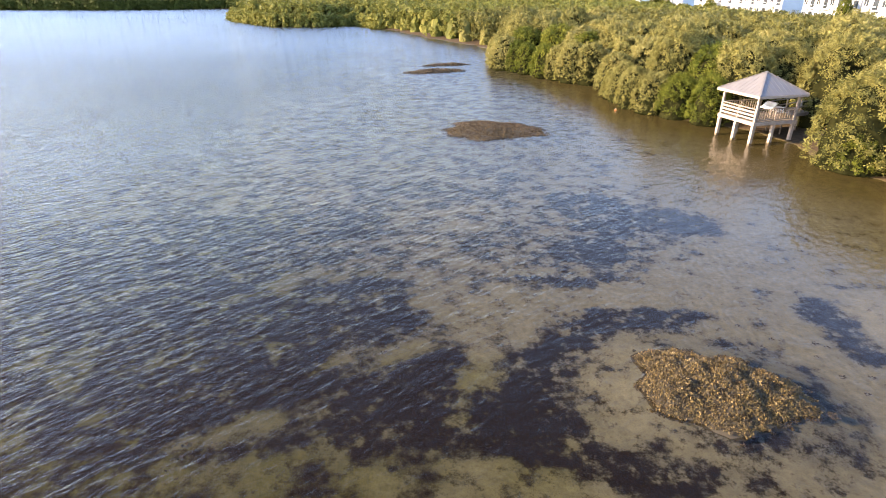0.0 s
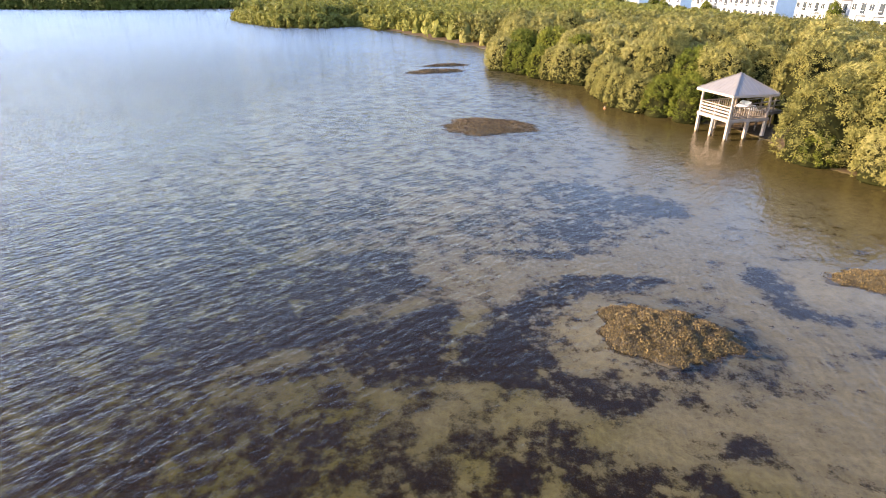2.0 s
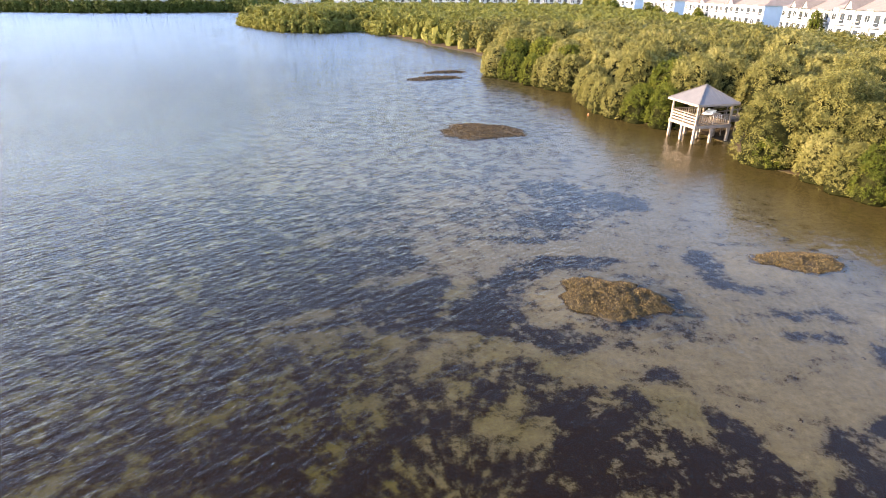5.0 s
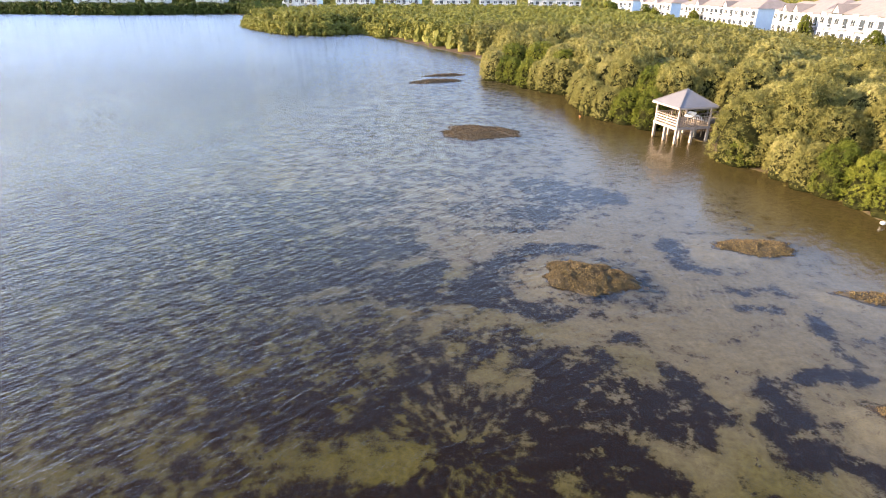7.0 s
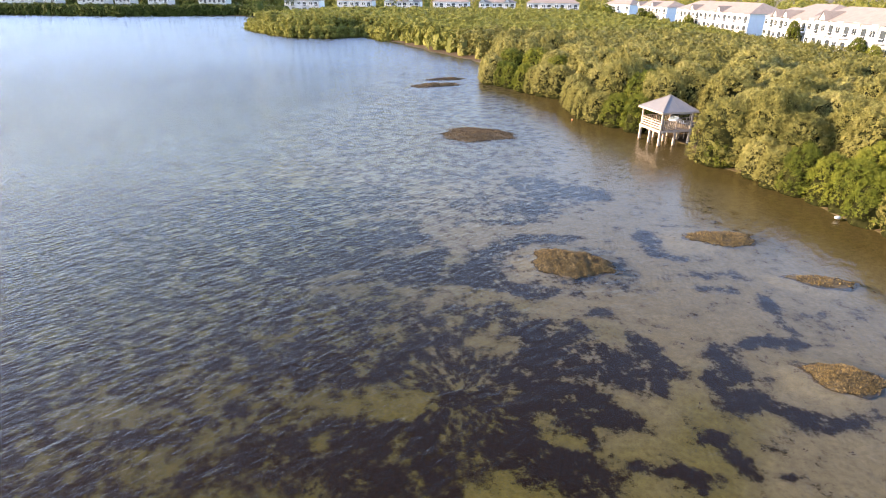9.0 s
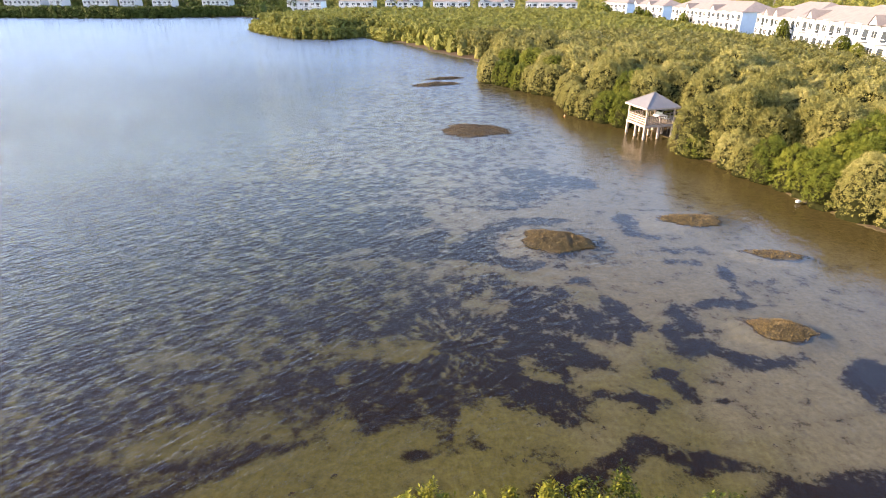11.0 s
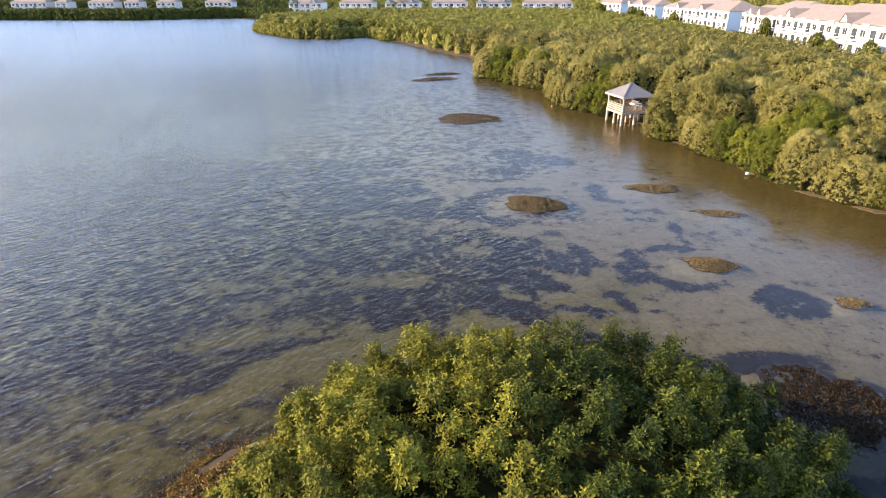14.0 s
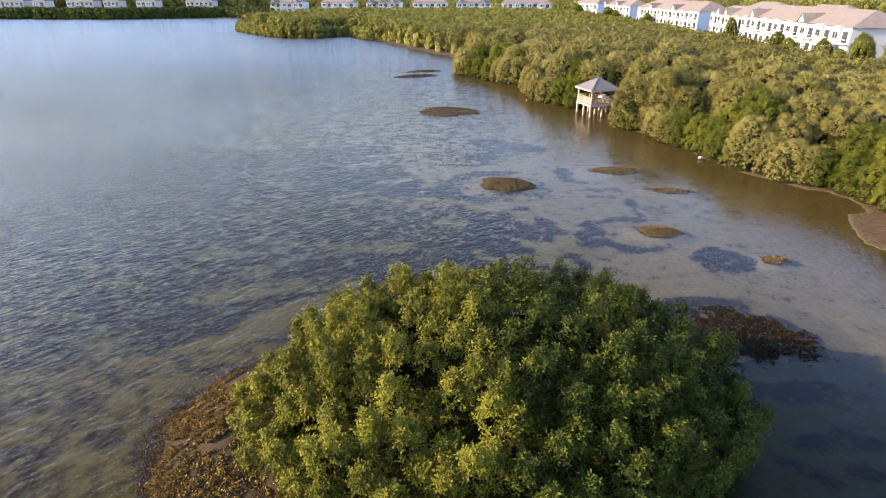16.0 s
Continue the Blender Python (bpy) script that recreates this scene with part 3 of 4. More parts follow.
def build_water():
    x, y, faces = sheet(spaced(-40, 44, 12, 4500, 1.4), spaced(-46, 58, 12, 4500, 1.4))
    ob = raw("water", np.stack([x, y, np.zeros_like(x)], 1), faces, WATER)
    ob.visible_shadow = False
    tagged(ob, "clear shallow bay water with small wind ripples", "water", kind="structure")


build_ground()
build_water()


# ---------------------------------------------------------------- loose seagrass
def build_tufts():
    """Small dark tufts scattered over the bare sand between the meadows."""
    rng = np.random.RandomState(31)
    n = 1300
    x, y = rng.uniform(-16, 36, n), rng.uniform(-15, 20, n)
    keep = (soft_noise(x, y, 0.55, 12) > 0.1) & (inland(x, y) < -2)
    x, y = x[keep], y[keep]
    z = ground_z(x, y)
    keep = z < -0.12
    x, y, z = x[keep], y[keep], z[keep]
    size = rng.uniform(0.03, 0.11, len(x))
    vs = []
    for k in range(9):
        a = 2 * math.pi * k / 9 + rng.uniform(-0.4, 0.4, len(x))
        r = size * rng.uniform(0.6, 1.3, len(x))
        base = np.stack([x, y, z - 0.02], 1)
        d = np.stack([np.cos(a), np.sin(a), rng.uniform(0.15, 0.6, len(x))], 1) * r[:, None]
        w = np.stack([-np.sin(a), np.cos(a), np.zeros(len(x))], 1) * (size * 0.35)[:, None]
        vs.append(np.stack([base - w * 0.5, base + w * 0.5, base + d + w, base + d - w], 1))
    v = np.concatenate(vs).reshape(-1, 3)
    ob = raw("seagrass", v, np.arange(len(v)).reshape(-1, 4), SEAGRASS)
    tagged(ob, "scattered dark seagrass tufts on the pale sand bed", "seagrass", kind="stuff")


build_tufts()


# ---------------------------------------------------------------- mangroves
def leaf_cloud(rng, lobes, count, length, per=5, low=-0.35, tall=1.0, short=False):
    """Rosettes of leaves over the outside of overlapping round lobes: vertices and quads."""
    lobes = np.asarray(lobes, float)
    area = lobes[:, 3] ** 2
    pick = rng.choice(len(lobes), size=count * 2, p=area / area.sum())
    n = rng.normal(size=(count * 2, 3))
    n /= np.linalg.norm(n, axis=1)[:, None]
    keep = n[:, 2] > low
    pick, n = pick[keep], n[keep]
    depth = rng.choice([1.0, 0.97, 0.9, 0.78], size=len(n), p=[0.5, 0.3, 0.15, 0.05]) + rng.normal(0, 0.03, len(n))
    c = lobes[pick, :3] + n * (lobes[pick, 3] * depth)[:, None] * (1, 1, tall)
    ok = np.ones(len(c), bool)
    for k, (lx, ly, lz, lr) in enumerate(lobes):
        inside = (((c - (lx, ly, lz)) / (1, 1, tall)) ** 2).sum(1) < (0.72 * lr) ** 2
        ok &= ~(inside & (pick != k))
    c, n = c[ok][:count], n[ok][:count]
    up = n + np.array((0, 0, 0.3)) + rng.normal(0, 0.12, n.shape)
    up /= np.linalg.norm(up, axis=1)[:, None]
    ref = rng.normal(size=up.shape)
    u = np.cross(up, ref)
    u /= np.linalg.norm(u, axis=1)[:, None]
    w = np.cross(up, u)
    vs = []
    for k in range(per):
        a = 2 * math.pi * k / per + rng.uniform(-0.4, 0.4, len(c))
        tilt = rng.uniform(-0.05, 0.45, len(c))
        out = u * np.cos(a)[:, None] + w * np.sin(a)[:, None]
        d = out * np.cos(tilt)[:, None] + up * np.sin(tilt)[:, None]
        side = np.cross(d, up)
        side /= np.linalg.norm(side, axis=1)[:, None] + 1e-9
        L = (length * rng.uniform(0.7, 1.3, len(c)))[:, None]
        b = c + out * L * 0.08 + up * (length * rng.uniform(-0.5, 0.6, len(c)))[:, None]
        lift = np.cross(side, d) * L * 0.07
        if short:
            vs.append(np.stack([b + side * L * 0.3, b + d * L, b - side * L * 0.3], 1))
            continue
        vs.append(np.stack([b, b + d * L * 0.5 + side * L * 0.24 + lift, b + d * L, b + d * L * 0.5 - side * L * 0.24 + lift], 1))
    v = np.concatenate(vs).reshape(-1, 3)
    return v, np.arange(len(v)).reshape(-1, 3 if short else 4)


def sprays(rng, base, up, length, per, short=False):
    """Sprays of leaves at given places, each leaf leaning out of its spray: vertices and faces."""
    ref = rng.normal(size=up.shape)
    u = np.cross(up, ref)
    u /= np.linalg.norm(u, axis=1)[:, None]
    w = np.cross(up, u)
    n = len(base)
    vs = []
    for k in range(per):
        a = 2 * math.pi * k * 0.382 + rng.uniform(-0.5, 0.5, n)
        tilt = rng.uniform(-0.2, 0.75, n)
        out = u * np.cos(a)[:, None] + w * np.sin(a)[:, None]
        d = out * np.cos(tilt)[:, None] + up * np.sin(tilt)[:, None]
        side = np.cross(d, up)
        side /= np.linalg.norm(side, axis=1)[:, None] + 1e-9
        L = (length * rng.uniform(0.65, 1.3, n))[:, None]
        b = base + out * L * 0.1 + up * (length * (k / per * 2.0 - 0.6 + rng.uniform(-0.2, 0.2, n)))[:, None]
        lift = np.cross(side, d) * L * 0.07
        if short:
            vs.append(np.stack([b + side * L * 0.28, b + d * L, b - side * L * 0.28], 1))
        else:
            vs.append(np.stack([b, b + d * L * 0.5 + side * L * 0.23 + lift, b + d * L, b + d * L * 0.5 - side * L * 0.23 + lift], 1))
    v = np.concatenate(vs).reshape(-1, 3)
    return v, np.arange(len(v)).reshape(-1, 3 if short else 4)


def dome_points(rng, count, rx, ry, high, power, low):
    """Places on a rounded dome and the directions out of it."""
    a = rng.uniform(0, 2 * math.pi, count)
    flat = rng.uniform(size=count) < 0.5
    q = np.sqrt(rng.uniform(0, 0.97, count))
    z = rng.uniform(low, high * 0.85, count)
    q = np.where(flat, q, (1 - (z / high) ** 2) ** (1 / power))
    z = np.where(flat, np.maximum(low, high * (1 - q ** power) ** 0.5), z)
    p = np.stack([rx * q * np.cos(a), ry * q * np.sin(a), z], 1)
    n = np.stack([power * q ** (power - 1) * np.cos(a) / rx, power * q ** (power - 1) * np.sin(a) / ry, 2 * z / high ** 2], 1)
    n /= np.linalg.norm(n, axis=1)[:, None]
    return p, n


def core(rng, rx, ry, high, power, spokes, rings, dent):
    """A closed inner hull, added under a crown to block light in its gaps: vertices and triangles."""
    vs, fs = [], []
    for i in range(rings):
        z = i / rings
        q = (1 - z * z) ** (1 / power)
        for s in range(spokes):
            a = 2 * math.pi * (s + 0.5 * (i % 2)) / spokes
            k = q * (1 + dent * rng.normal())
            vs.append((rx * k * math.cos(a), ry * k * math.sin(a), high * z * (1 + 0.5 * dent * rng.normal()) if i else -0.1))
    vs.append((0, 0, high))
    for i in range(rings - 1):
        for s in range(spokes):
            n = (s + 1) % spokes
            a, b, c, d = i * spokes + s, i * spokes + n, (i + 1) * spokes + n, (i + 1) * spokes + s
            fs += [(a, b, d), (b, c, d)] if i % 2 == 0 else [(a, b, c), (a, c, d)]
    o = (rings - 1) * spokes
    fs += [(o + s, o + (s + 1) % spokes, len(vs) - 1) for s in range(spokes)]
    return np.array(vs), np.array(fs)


def foliage(rng, rx, ry, high, power, gap, deep, count, length, per, short=False, low=0.25):
    """A dome of leaf sprays that stand up in uneven tufts with dark clefts between them."""
    cand, cn = dome_points(rng, int(14 * (rx * ry + rx * high * 2) / gap ** 2), rx, ry, high, power, low)
    tips = cand[:1]
    for c in cand[1:]:
        if ((tips - c) ** 2).sum(1).min() > (gap * rng.uniform(0.6, 1.2)) ** 2:
            tips = np.vstack([tips, c])
    tall = np.clip(rng.normal(1.0, 0.4, len(tips)), 0.2, 1.5)
    p, n = dome_points(rng, count, rx, ry, high, power, low)
    best, near = np.full(count, 1e9), np.zeros(count, int)
    for k, c in enumerate(tips):
        dd = ((p - c) ** 2).sum(1)
        m = dd < best
        best[m], near[m] = dd[m], k
    d = np.sqrt(best) / gap
    rise = np.clip(1 - (d / 0.55) ** 1.6, -0.9, 1) * tall[near] * deep
    some = rng.uniform(size=count) < np.clip(1.5 - 1.2 * d / 0.52, 0.05, 1)
    off = (p - tips[near])[some]
    p, n, rise, count = p[some], n[some], rise[some], int(some.sum())
    # leaves turn outwards from the middle of their own tuft
    up = n * 0.5 + np.array((0, 0, 0.3)) + off * (1.7 / gap) + rng.normal(0, 0.25, n.shape)
    up /= np.linalg.norm(up, axis=1)[:, None]
    p = p + n * (rise * 0.55)[:, None] + np.array((0, 0, 1)) * (rise * 0.7)[:, None] + rng.normal(0, 0.1 * gap, p.shape)
    p[:, 2] = np.maximum(p[:, 2], low * 0.6)
    v, f = sprays(rng, p, up, length, per, short)
    return v, f, tips


def crown_lobes(rng, radius, base, top, count, small=0.3):
    """Round lobes set over a dome."""
    out = []
    for k in range(count):
        a = rng.uniform(0, 2 * math.pi)
        q = math.sqrt(rng.uniform(0, 1))
        s = radius * small * rng.uniform(0.7, 1.35)
        z = base + (top - base) * math.sqrt(max(0.0, 1 - q ** 2.6)) + rng.normal(0, 0.06 * top)
        if q > 0.75:
            z = base + (z - base) * rng.uniform(0.1, 1.0)
        out.append((radius * q * 0.86 * math.cos(a), radius * q * 0.86 * math.sin(a), z - s * 0.7, s))
    return out


def stems(rng, lobes, height, count, thick):
    vs, fs = [], []
    for k in range(count):
        lx, ly, lz, lr = lobes[rng.randint(len(lobes))]
        foot = np.array((rng.normal(0, 0.35), rng.normal(0, 0.35), -0.5))
        tip = np.array((lx, ly, lz))
        mid = (foot + tip) / 2 + rng.normal(0, 0.25, 3)
        v, f = tube([foot, foot * 0.6 + mid * 0.4, mid, tip], [thick, thick * 0.8, thick * 0.55, thick * 0.2], 5)
        o = len(vs)
        vs += v
        fs += [tuple(i + o for i in q) for q in f]
    return vs, fs


def mangrove(seed, radius, height, clumps, length, leaf, label, short=False):
    rng = np.random.RandomState(seed)
    tree = empty("mangrove_tree", label=label, category="tree", group="mangroves along the shore")
    v, f, tips = foliage(rng, radius * 0.9, radius * 0.9, height * 0.94, 2.5, 1.15, 0.38, clumps, length, 6, short)
    w, g = stems(rng, [(x * 0.85, y * 0.85, z * 0.85, 0) for x, y, z in tips], height, 9, 0.07)
    raw("trunk", w, g, BARK, tree)
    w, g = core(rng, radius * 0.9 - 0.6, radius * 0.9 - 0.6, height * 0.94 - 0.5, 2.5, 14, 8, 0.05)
    raw("inner_shade_hull", w, g, SHADE_HULL, tree)
    raw("crown", v, f, leaf, tree)
    return tree


OLIVE = "olive-green mangrove tree with a dense rounded crown"
GREEN = "bright green mangrove tree with glossy leaves at the water"
near_kinds = [mangrove(11, 3.3, 6.9, 5200, 0.17, LEAF_OLIVE, OLIVE), mangrove(12, 3.0, 6.2, 4800, 0.17, LEAF_OLIVE, OLIVE),
              mangrove(13, 2.9, 5.8, 4800, 0.16, LEAF_GREEN, GREEN)]
mid_kinds = [mangrove(21, 3.2, 6.6, 3600, 0.2, LEAF_OLIVE, OLIVE, True), mangrove(22, 3.5, 7.2, 4000, 0.2, LEAF_OLIVE, OLIVE, True),
             mangrove(23, 3.0, 6.0, 3500, 0.2, LEAF_GREEN, GREEN, True)]
GREEN_AREAS = ((33.5, 24.5, 5.5), (22.5, 55, 4.2), (12, 89, 6), (17, 82, 3), (-52, 206, 9), (42, 7, 7.5))


def plant_shore():
    """Places for trees: rows along the shoreline first, then the wood behind them."""
    rng = np.random.RandomState(5)
    spots = []
    for (ax, ay), (bx, by) in zip(SHORE[2:-6], SHORE[3:-5]):
        long = math.hypot(bx - ax, by - ay)
        for k in range(max(1, int(long / 2.4))):
            f = (k + 0.5) / max(1, int(long / 2.4))
            back = 1.9 if 4 < ay < 19 else 1.2 if 19 < ay < 25 else -0.2
            spots.append((ax + (bx - ax) * f + back * (by - ay) / long + rng.uniform(-0.5, 0.5), ay + (by - ay) * f - back * (bx - ax) / long + rng.uniform(-0.5, 0.5), 1))
    for gx in np.arange(-110, 92, 4.0):
        for gy in np.arange(-6, 330, 4.0):
            spots.append((gx + rng.uniform(-1.4, 1.4), gy + rng.uniform(-1.4, 1.4), 0))
    p = np.array(spots)
    x, y, edge = p[:, 0], p[:, 1], p[:, 2] > 0
    d = inland(x, y)
    beach = ((y > 111) & (y < 190) & (x > -26)) | ((y > 4) & (y < 18) & (x < 41)) | ((y > 70) & (y < 77.5) & (x < 22))
    ok = np.where(edge, (d > -1.1) & ~(beach & (d < 1.0)), d > np.where(beach, np.where(y < 20, 1.4, 2.6), 2.8))
    ok &= (x < np.interp(y, [60, 75, 140, 185, 250], [79, 79, 86, 91, 90])) & (y > 1)
    # open water under the pavilion, and the boardwalk behind it
    ok &= ~((x > 21.5) & (x < 29.5) & (y > 43.3) & (y < 51.6)) & ~((x > 27) & (x < 31.5) & (y > 46) & (y < 52)) & ~((x < 28.8) & (y > 39.5) & (y < 46))
    # a bare spit of mud
    ok &= ~((x < 39.3) & (y < 10))
    p, d = p[ok], d[ok]
    far = np.hypot(p[:, 0], p[:, 1] + 15)
    order = np.argsort(far + np.clip(d - 7, 0, 60) * 1.8)
    return p[order], d[order], rng


def build_wood():
    p, d, rng = plant_shore()
    used = set()
    rest = []
    for k, ((x, y, edge), dd) in enumerate(zip(p, d)):
        z = float(ground_z(np.array([x]), np.array([y]))[0])
        size = rng.uniform(0.86, 1.14) * (0.66 if dd < 2.5 else 1.0) * (0.9 if y > 120 else 1.0) * float(np.interp(x, [44, 62, 88], [1.0, 0.93, 0.72]))
        tall = size * rng.uniform(0.88, 1.12)
        spin = rng.uniform(0, 360)
        green = rng.uniform() < (0.1 if dd < 5 else 0.04) or any(math.hypot(x - gx, y - gy) < gr for gx, gy, gr in GREEN_AREAS)
        if k < 290:
            kinds = near_kinds if k < 95 else mid_kinds
            kind = kinds[2] if green else kinds[rng.randint(2)]
            m = pose(x, y, z - 0.05, 0, 0, spin)
            tree = copy_thing(kind, m) if kind in used else kind
            used.add(kind)
            tree.matrix_basis = m
            tree.scale = (size, size, tall)
        else:
            rest.append((x, y, z, size))
    for x, y, kind, size, tall in ((28.2, 38.7, 0, 1.08, 0.98), (31.2, 36.2, 1, 1.1, 1.05), (31.6, 40.6, 0, 1.05, 1.05), (37.2, -1.0, 2, 0.62, 0.5), (39.6, -0.2, 2, 0.7, 0.55)):
        m = pose(x, y, 0.05, 0, 0, 70 * x)
        tree = copy_thing(near_kinds[kind], m)
        tree.matrix_basis = m
        tree.scale = (size, size, tall)
    # the wood farther back, the far shore and the belts behind the houses
    for k in range(640):
        x = -600 + 545 * (k % 320) / 320 + rng.uniform(-0.8, 0.8)
        y = np.interp(x, [-600, -520, -290, -212, -150, -60], [331, 334, 360, 356, 378, 340]) + 1 + (7 + rng.uniform(0, 9) if k >= 320 else rng.uniform(0, 3))
        rest.append((x, y, 0.2, rng.uniform(0.75, 0.95)))
    for k in range(420):
        rest.append((-640 + 600 * k / 420 + rng.uniform(-1, 1), rng.uniform(410, 430), 0.5, rng.uniform(1.5, 1.8)))
    for k in range(330):
        rest.append((rng.uniform(-150, 420), rng.uniform(350, 620), 0.6, rng.uniform(1.2, 2.0)))
    for k in range(90):
        rest.append((rng.uniform(135, 300), rng.uniform(40, 300), 0.7, rng.uniform(1.0, 1.6)))
    near_rest = [r for r in rest if r[1] <= 150]
    headland = [r for r in rest if r[1] > 150 and not (r[0] < -105 and r[1] > 300)]
    far_rest = [r for r in rest if r[0] < -105 and r[1] > 300]
    grow_wood(rng, near_rest, "far_wood", LEAF_OLIVE, "dense low mangrove wood stretching back from the shore")
    grow_wood(rng, headland, "headland_wood", LEAF_HEADLAND, "olive-green mangrove wood on the headland and behind it")
    grow_wood(rng, far_rest, "far_shore_wood", LEAF_DEEP, "dark green mangrove belt along the far shore")


def grow_wood(rng, rest, name, leaf, label):
    """Many crowns, each of round lobes, as one mass."""
    vs, fs, n = [], [], 0
    for x, y, z, size in rest:
        lobes = [(x + lx * size, y + ly * size, z + lz * size, lr * size) for lx, ly, lz, lr in crown_lobes(rng, 3.2, 1.3, 6.6, 17, 0.36)]
        away = max(1.0, math.hypot(x, y) / 110)
        v, f = leaf_cloud(rng, lobes, int(270 / min(away, 2.2)), 0.38 * min(away, 2.4), 4, -0.5, 1.0, True)
        # a solid hull in the leaf colour, added to keep sky out of the gaps
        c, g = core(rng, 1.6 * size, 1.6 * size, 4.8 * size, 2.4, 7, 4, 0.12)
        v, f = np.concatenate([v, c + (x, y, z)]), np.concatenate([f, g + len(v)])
        vs.append(v)
        fs.append(f + n)
        n += len(v)
    tagged(raw(name, np.concatenate(vs), np.concatenate(fs), leaf), label, "trees", kind="stuff")


build_wood()


def build_thicket():
    """The wide mangrove on its own shell islet."""
    rng = np.random.RandomState(77)
    tree = empty("mangrove_bush", (3.3, -19.9, 0.1), "wide green mangrove bush beside a shell islet in the shallows", "tree")
    v, f, tips = foliage(rng, 10.4, 6.8, 4.95, 1.75, 1.05, 1.25, 62000, 0.145, 8)
    w, g = stems(rng, [(x * 0.93, y * 0.93, z * 0.9, 0) for x, y, z in tips], 5, 60, 0.06)
    raw("trunk", w, g, BARK, tree)
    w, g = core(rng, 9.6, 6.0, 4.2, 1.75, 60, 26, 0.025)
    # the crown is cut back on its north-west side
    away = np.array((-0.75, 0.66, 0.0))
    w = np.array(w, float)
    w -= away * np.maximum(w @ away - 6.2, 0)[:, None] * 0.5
    raw("inner_shade_hull", w, g, SHADE_HULL, tree)
    v = np.array(v, float).reshape(-1, 4, 3)
    v -= away * np.maximum(v[:, 0] @ away - 6.6, 0)[:, None, None] * 0.5
    # the sunward west half is painted lighter and yellower, the shaded east half darker
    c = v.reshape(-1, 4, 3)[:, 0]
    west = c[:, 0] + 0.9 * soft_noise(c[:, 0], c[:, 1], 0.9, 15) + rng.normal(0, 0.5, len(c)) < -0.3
    for name, which, leaf, label in (("crown", west, LEAF_BUSH_SUNLIT, "yellow-green leaves with sunlight in their colour"), ("crown", ~west, LEAF_BUSH_SHADED, "dark green leaves with shade in their colour")):
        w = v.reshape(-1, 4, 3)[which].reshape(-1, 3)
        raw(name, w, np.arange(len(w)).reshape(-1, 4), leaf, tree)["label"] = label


build_thicket()


# ---------------------------------------------------------------- shell bars
def shell_bar(x, y, rx, ry, turn, top, count, size, label, seed, inner=0.0, shell=None, ragged=0.12):
    rng = np.random.RandomState(seed)
    rx, ry = (rx, ry) if inner else (rx * 1.1, ry * 1.1)
    bar = empty("oyster_bar", (x, y, 0), label, "oyster bar", "oyster bars in the shallows")
    bar.rotation_euler = (0, 0, radians(turn))
    rings, spokes = 12, 48
    wob = np.array([1 + (0.4 if inner else 1.0) * (0.09 * math.sin(3 * a + seed) + 0.07 * math.sin(5 * a + 2 * seed) + 0.05 * math.sin(9 * a + 3 * seed)) for a in np.linspace(0, 2 * math.pi, spokes, endpoint=False)])

    def height(px, py):
        a = np.arctan2(py / ry, px / rx) % (2 * math.pi)
        q = np.hypot(px / rx, py / ry) / np.interp(a, np.linspace(0, 2 * math.pi, spokes + 1), np.append(wob, wob[0]))
        lump = 0.22 * top * soft_noise(px, py, 2.6, seed) + 0.24 * top * soft_noise(px, py, 8.0, seed + 40)
        return q, top * (1 - np.clip(q * 1.1, 0, 1.4) ** 1.7) - 0.05 + lump * np.clip(1.15 - q, 0, 1)
    vs, fs = [(0, 0, float(height(0.001, 0.0)[1]))], []
    for i in range(1, rings + 1):
        for s in range(spokes):
            a, q = 2 * math.pi * s / spokes, (1.0 if inner else 0.9) * i / rings
            px, py = rx * q * wob[s] * math.cos(a), ry * q * wob[s] * math.sin(a)
            vs.append((px, py, float(height(px, py)[1])))
    quads = []
    for i in range(rings - 1):
        for s in range(spokes):
            n = (s + 1) % spokes
            o = 1 + i * spokes
            quads.append((o + s, o + s + spokes, o + n + spokes, o + n))
    for s in range(0, spokes, 2):
        quads.append((0, 1 + s, 1 + s + 1, 1 + (s + 2) % spokes))
    raw("mound", vs, quads, ISLET if inner else MOUND_DARK if shell == SHELL_DARK else MOUND, bar, smooth=True)
    q = np.sqrt(rng.uniform(inner ** 2, 1.0, count)) * rng.uniform(0.9, 1.03, count) * np.where(rng.uniform(0, 1, count) < 0.10, rng.uniform(1.0, 1.3, count), 1.0)
    a = rng.uniform(0, 2 * math.pi, count) if not inner else radians(170) + rng.normal(0, 0.8, count)
    a = a % (2 * math.pi)
    wv = np.interp(a, np.linspace(0, 2 * math.pi, spokes + 1), np.append(wob, wob[0]))
    px, py = rx * q * wv * np.cos(a), ry * q * wv * np.sin(a)
    if inner:
        px = px + 0.3 * soft_noise(px, py, 2.2, 61)
        py = py + 0.3 * soft_noise(px, py, 2.2, 62)
        thin = soft_noise(px, py, 0.9, 63) + 0.5 * soft_noise(px, py, 3.0, 64) < (-0.95 if inner else -0.55)
        px, py = np.where(thin & (q < 0.95), px - 0.5, px), np.where(thin & (q < 0.95), py + 0.4, py)
    c = np.stack([px, py, np.maximum(height(px, py)[1], -0.05)], 1)
    patchy = soft_noise(px, py, 9.0, seed + 70) * 0.5 + soft_noise(px, py, 3.6, seed + 80) * 0.5
    stay = (patchy > (q - (1 - ragged)) * 0.9 / ragged - 0.35) | (inner > 0)
    c, q, count = c[stay], q[stay], int(stay.sum())
    d = rng.normal(size=(count, 3)) * (0.8, 0.8, 0.45) + (0, 0, 0.75)
    d /= np.linalg.norm(d, axis=1)[:, None]
    s = np.cross(d, rng.normal(size=(count, 3)))
    s /= np.linalg.norm(s, axis=1)[:, None]
    u = np.cross(d, s)
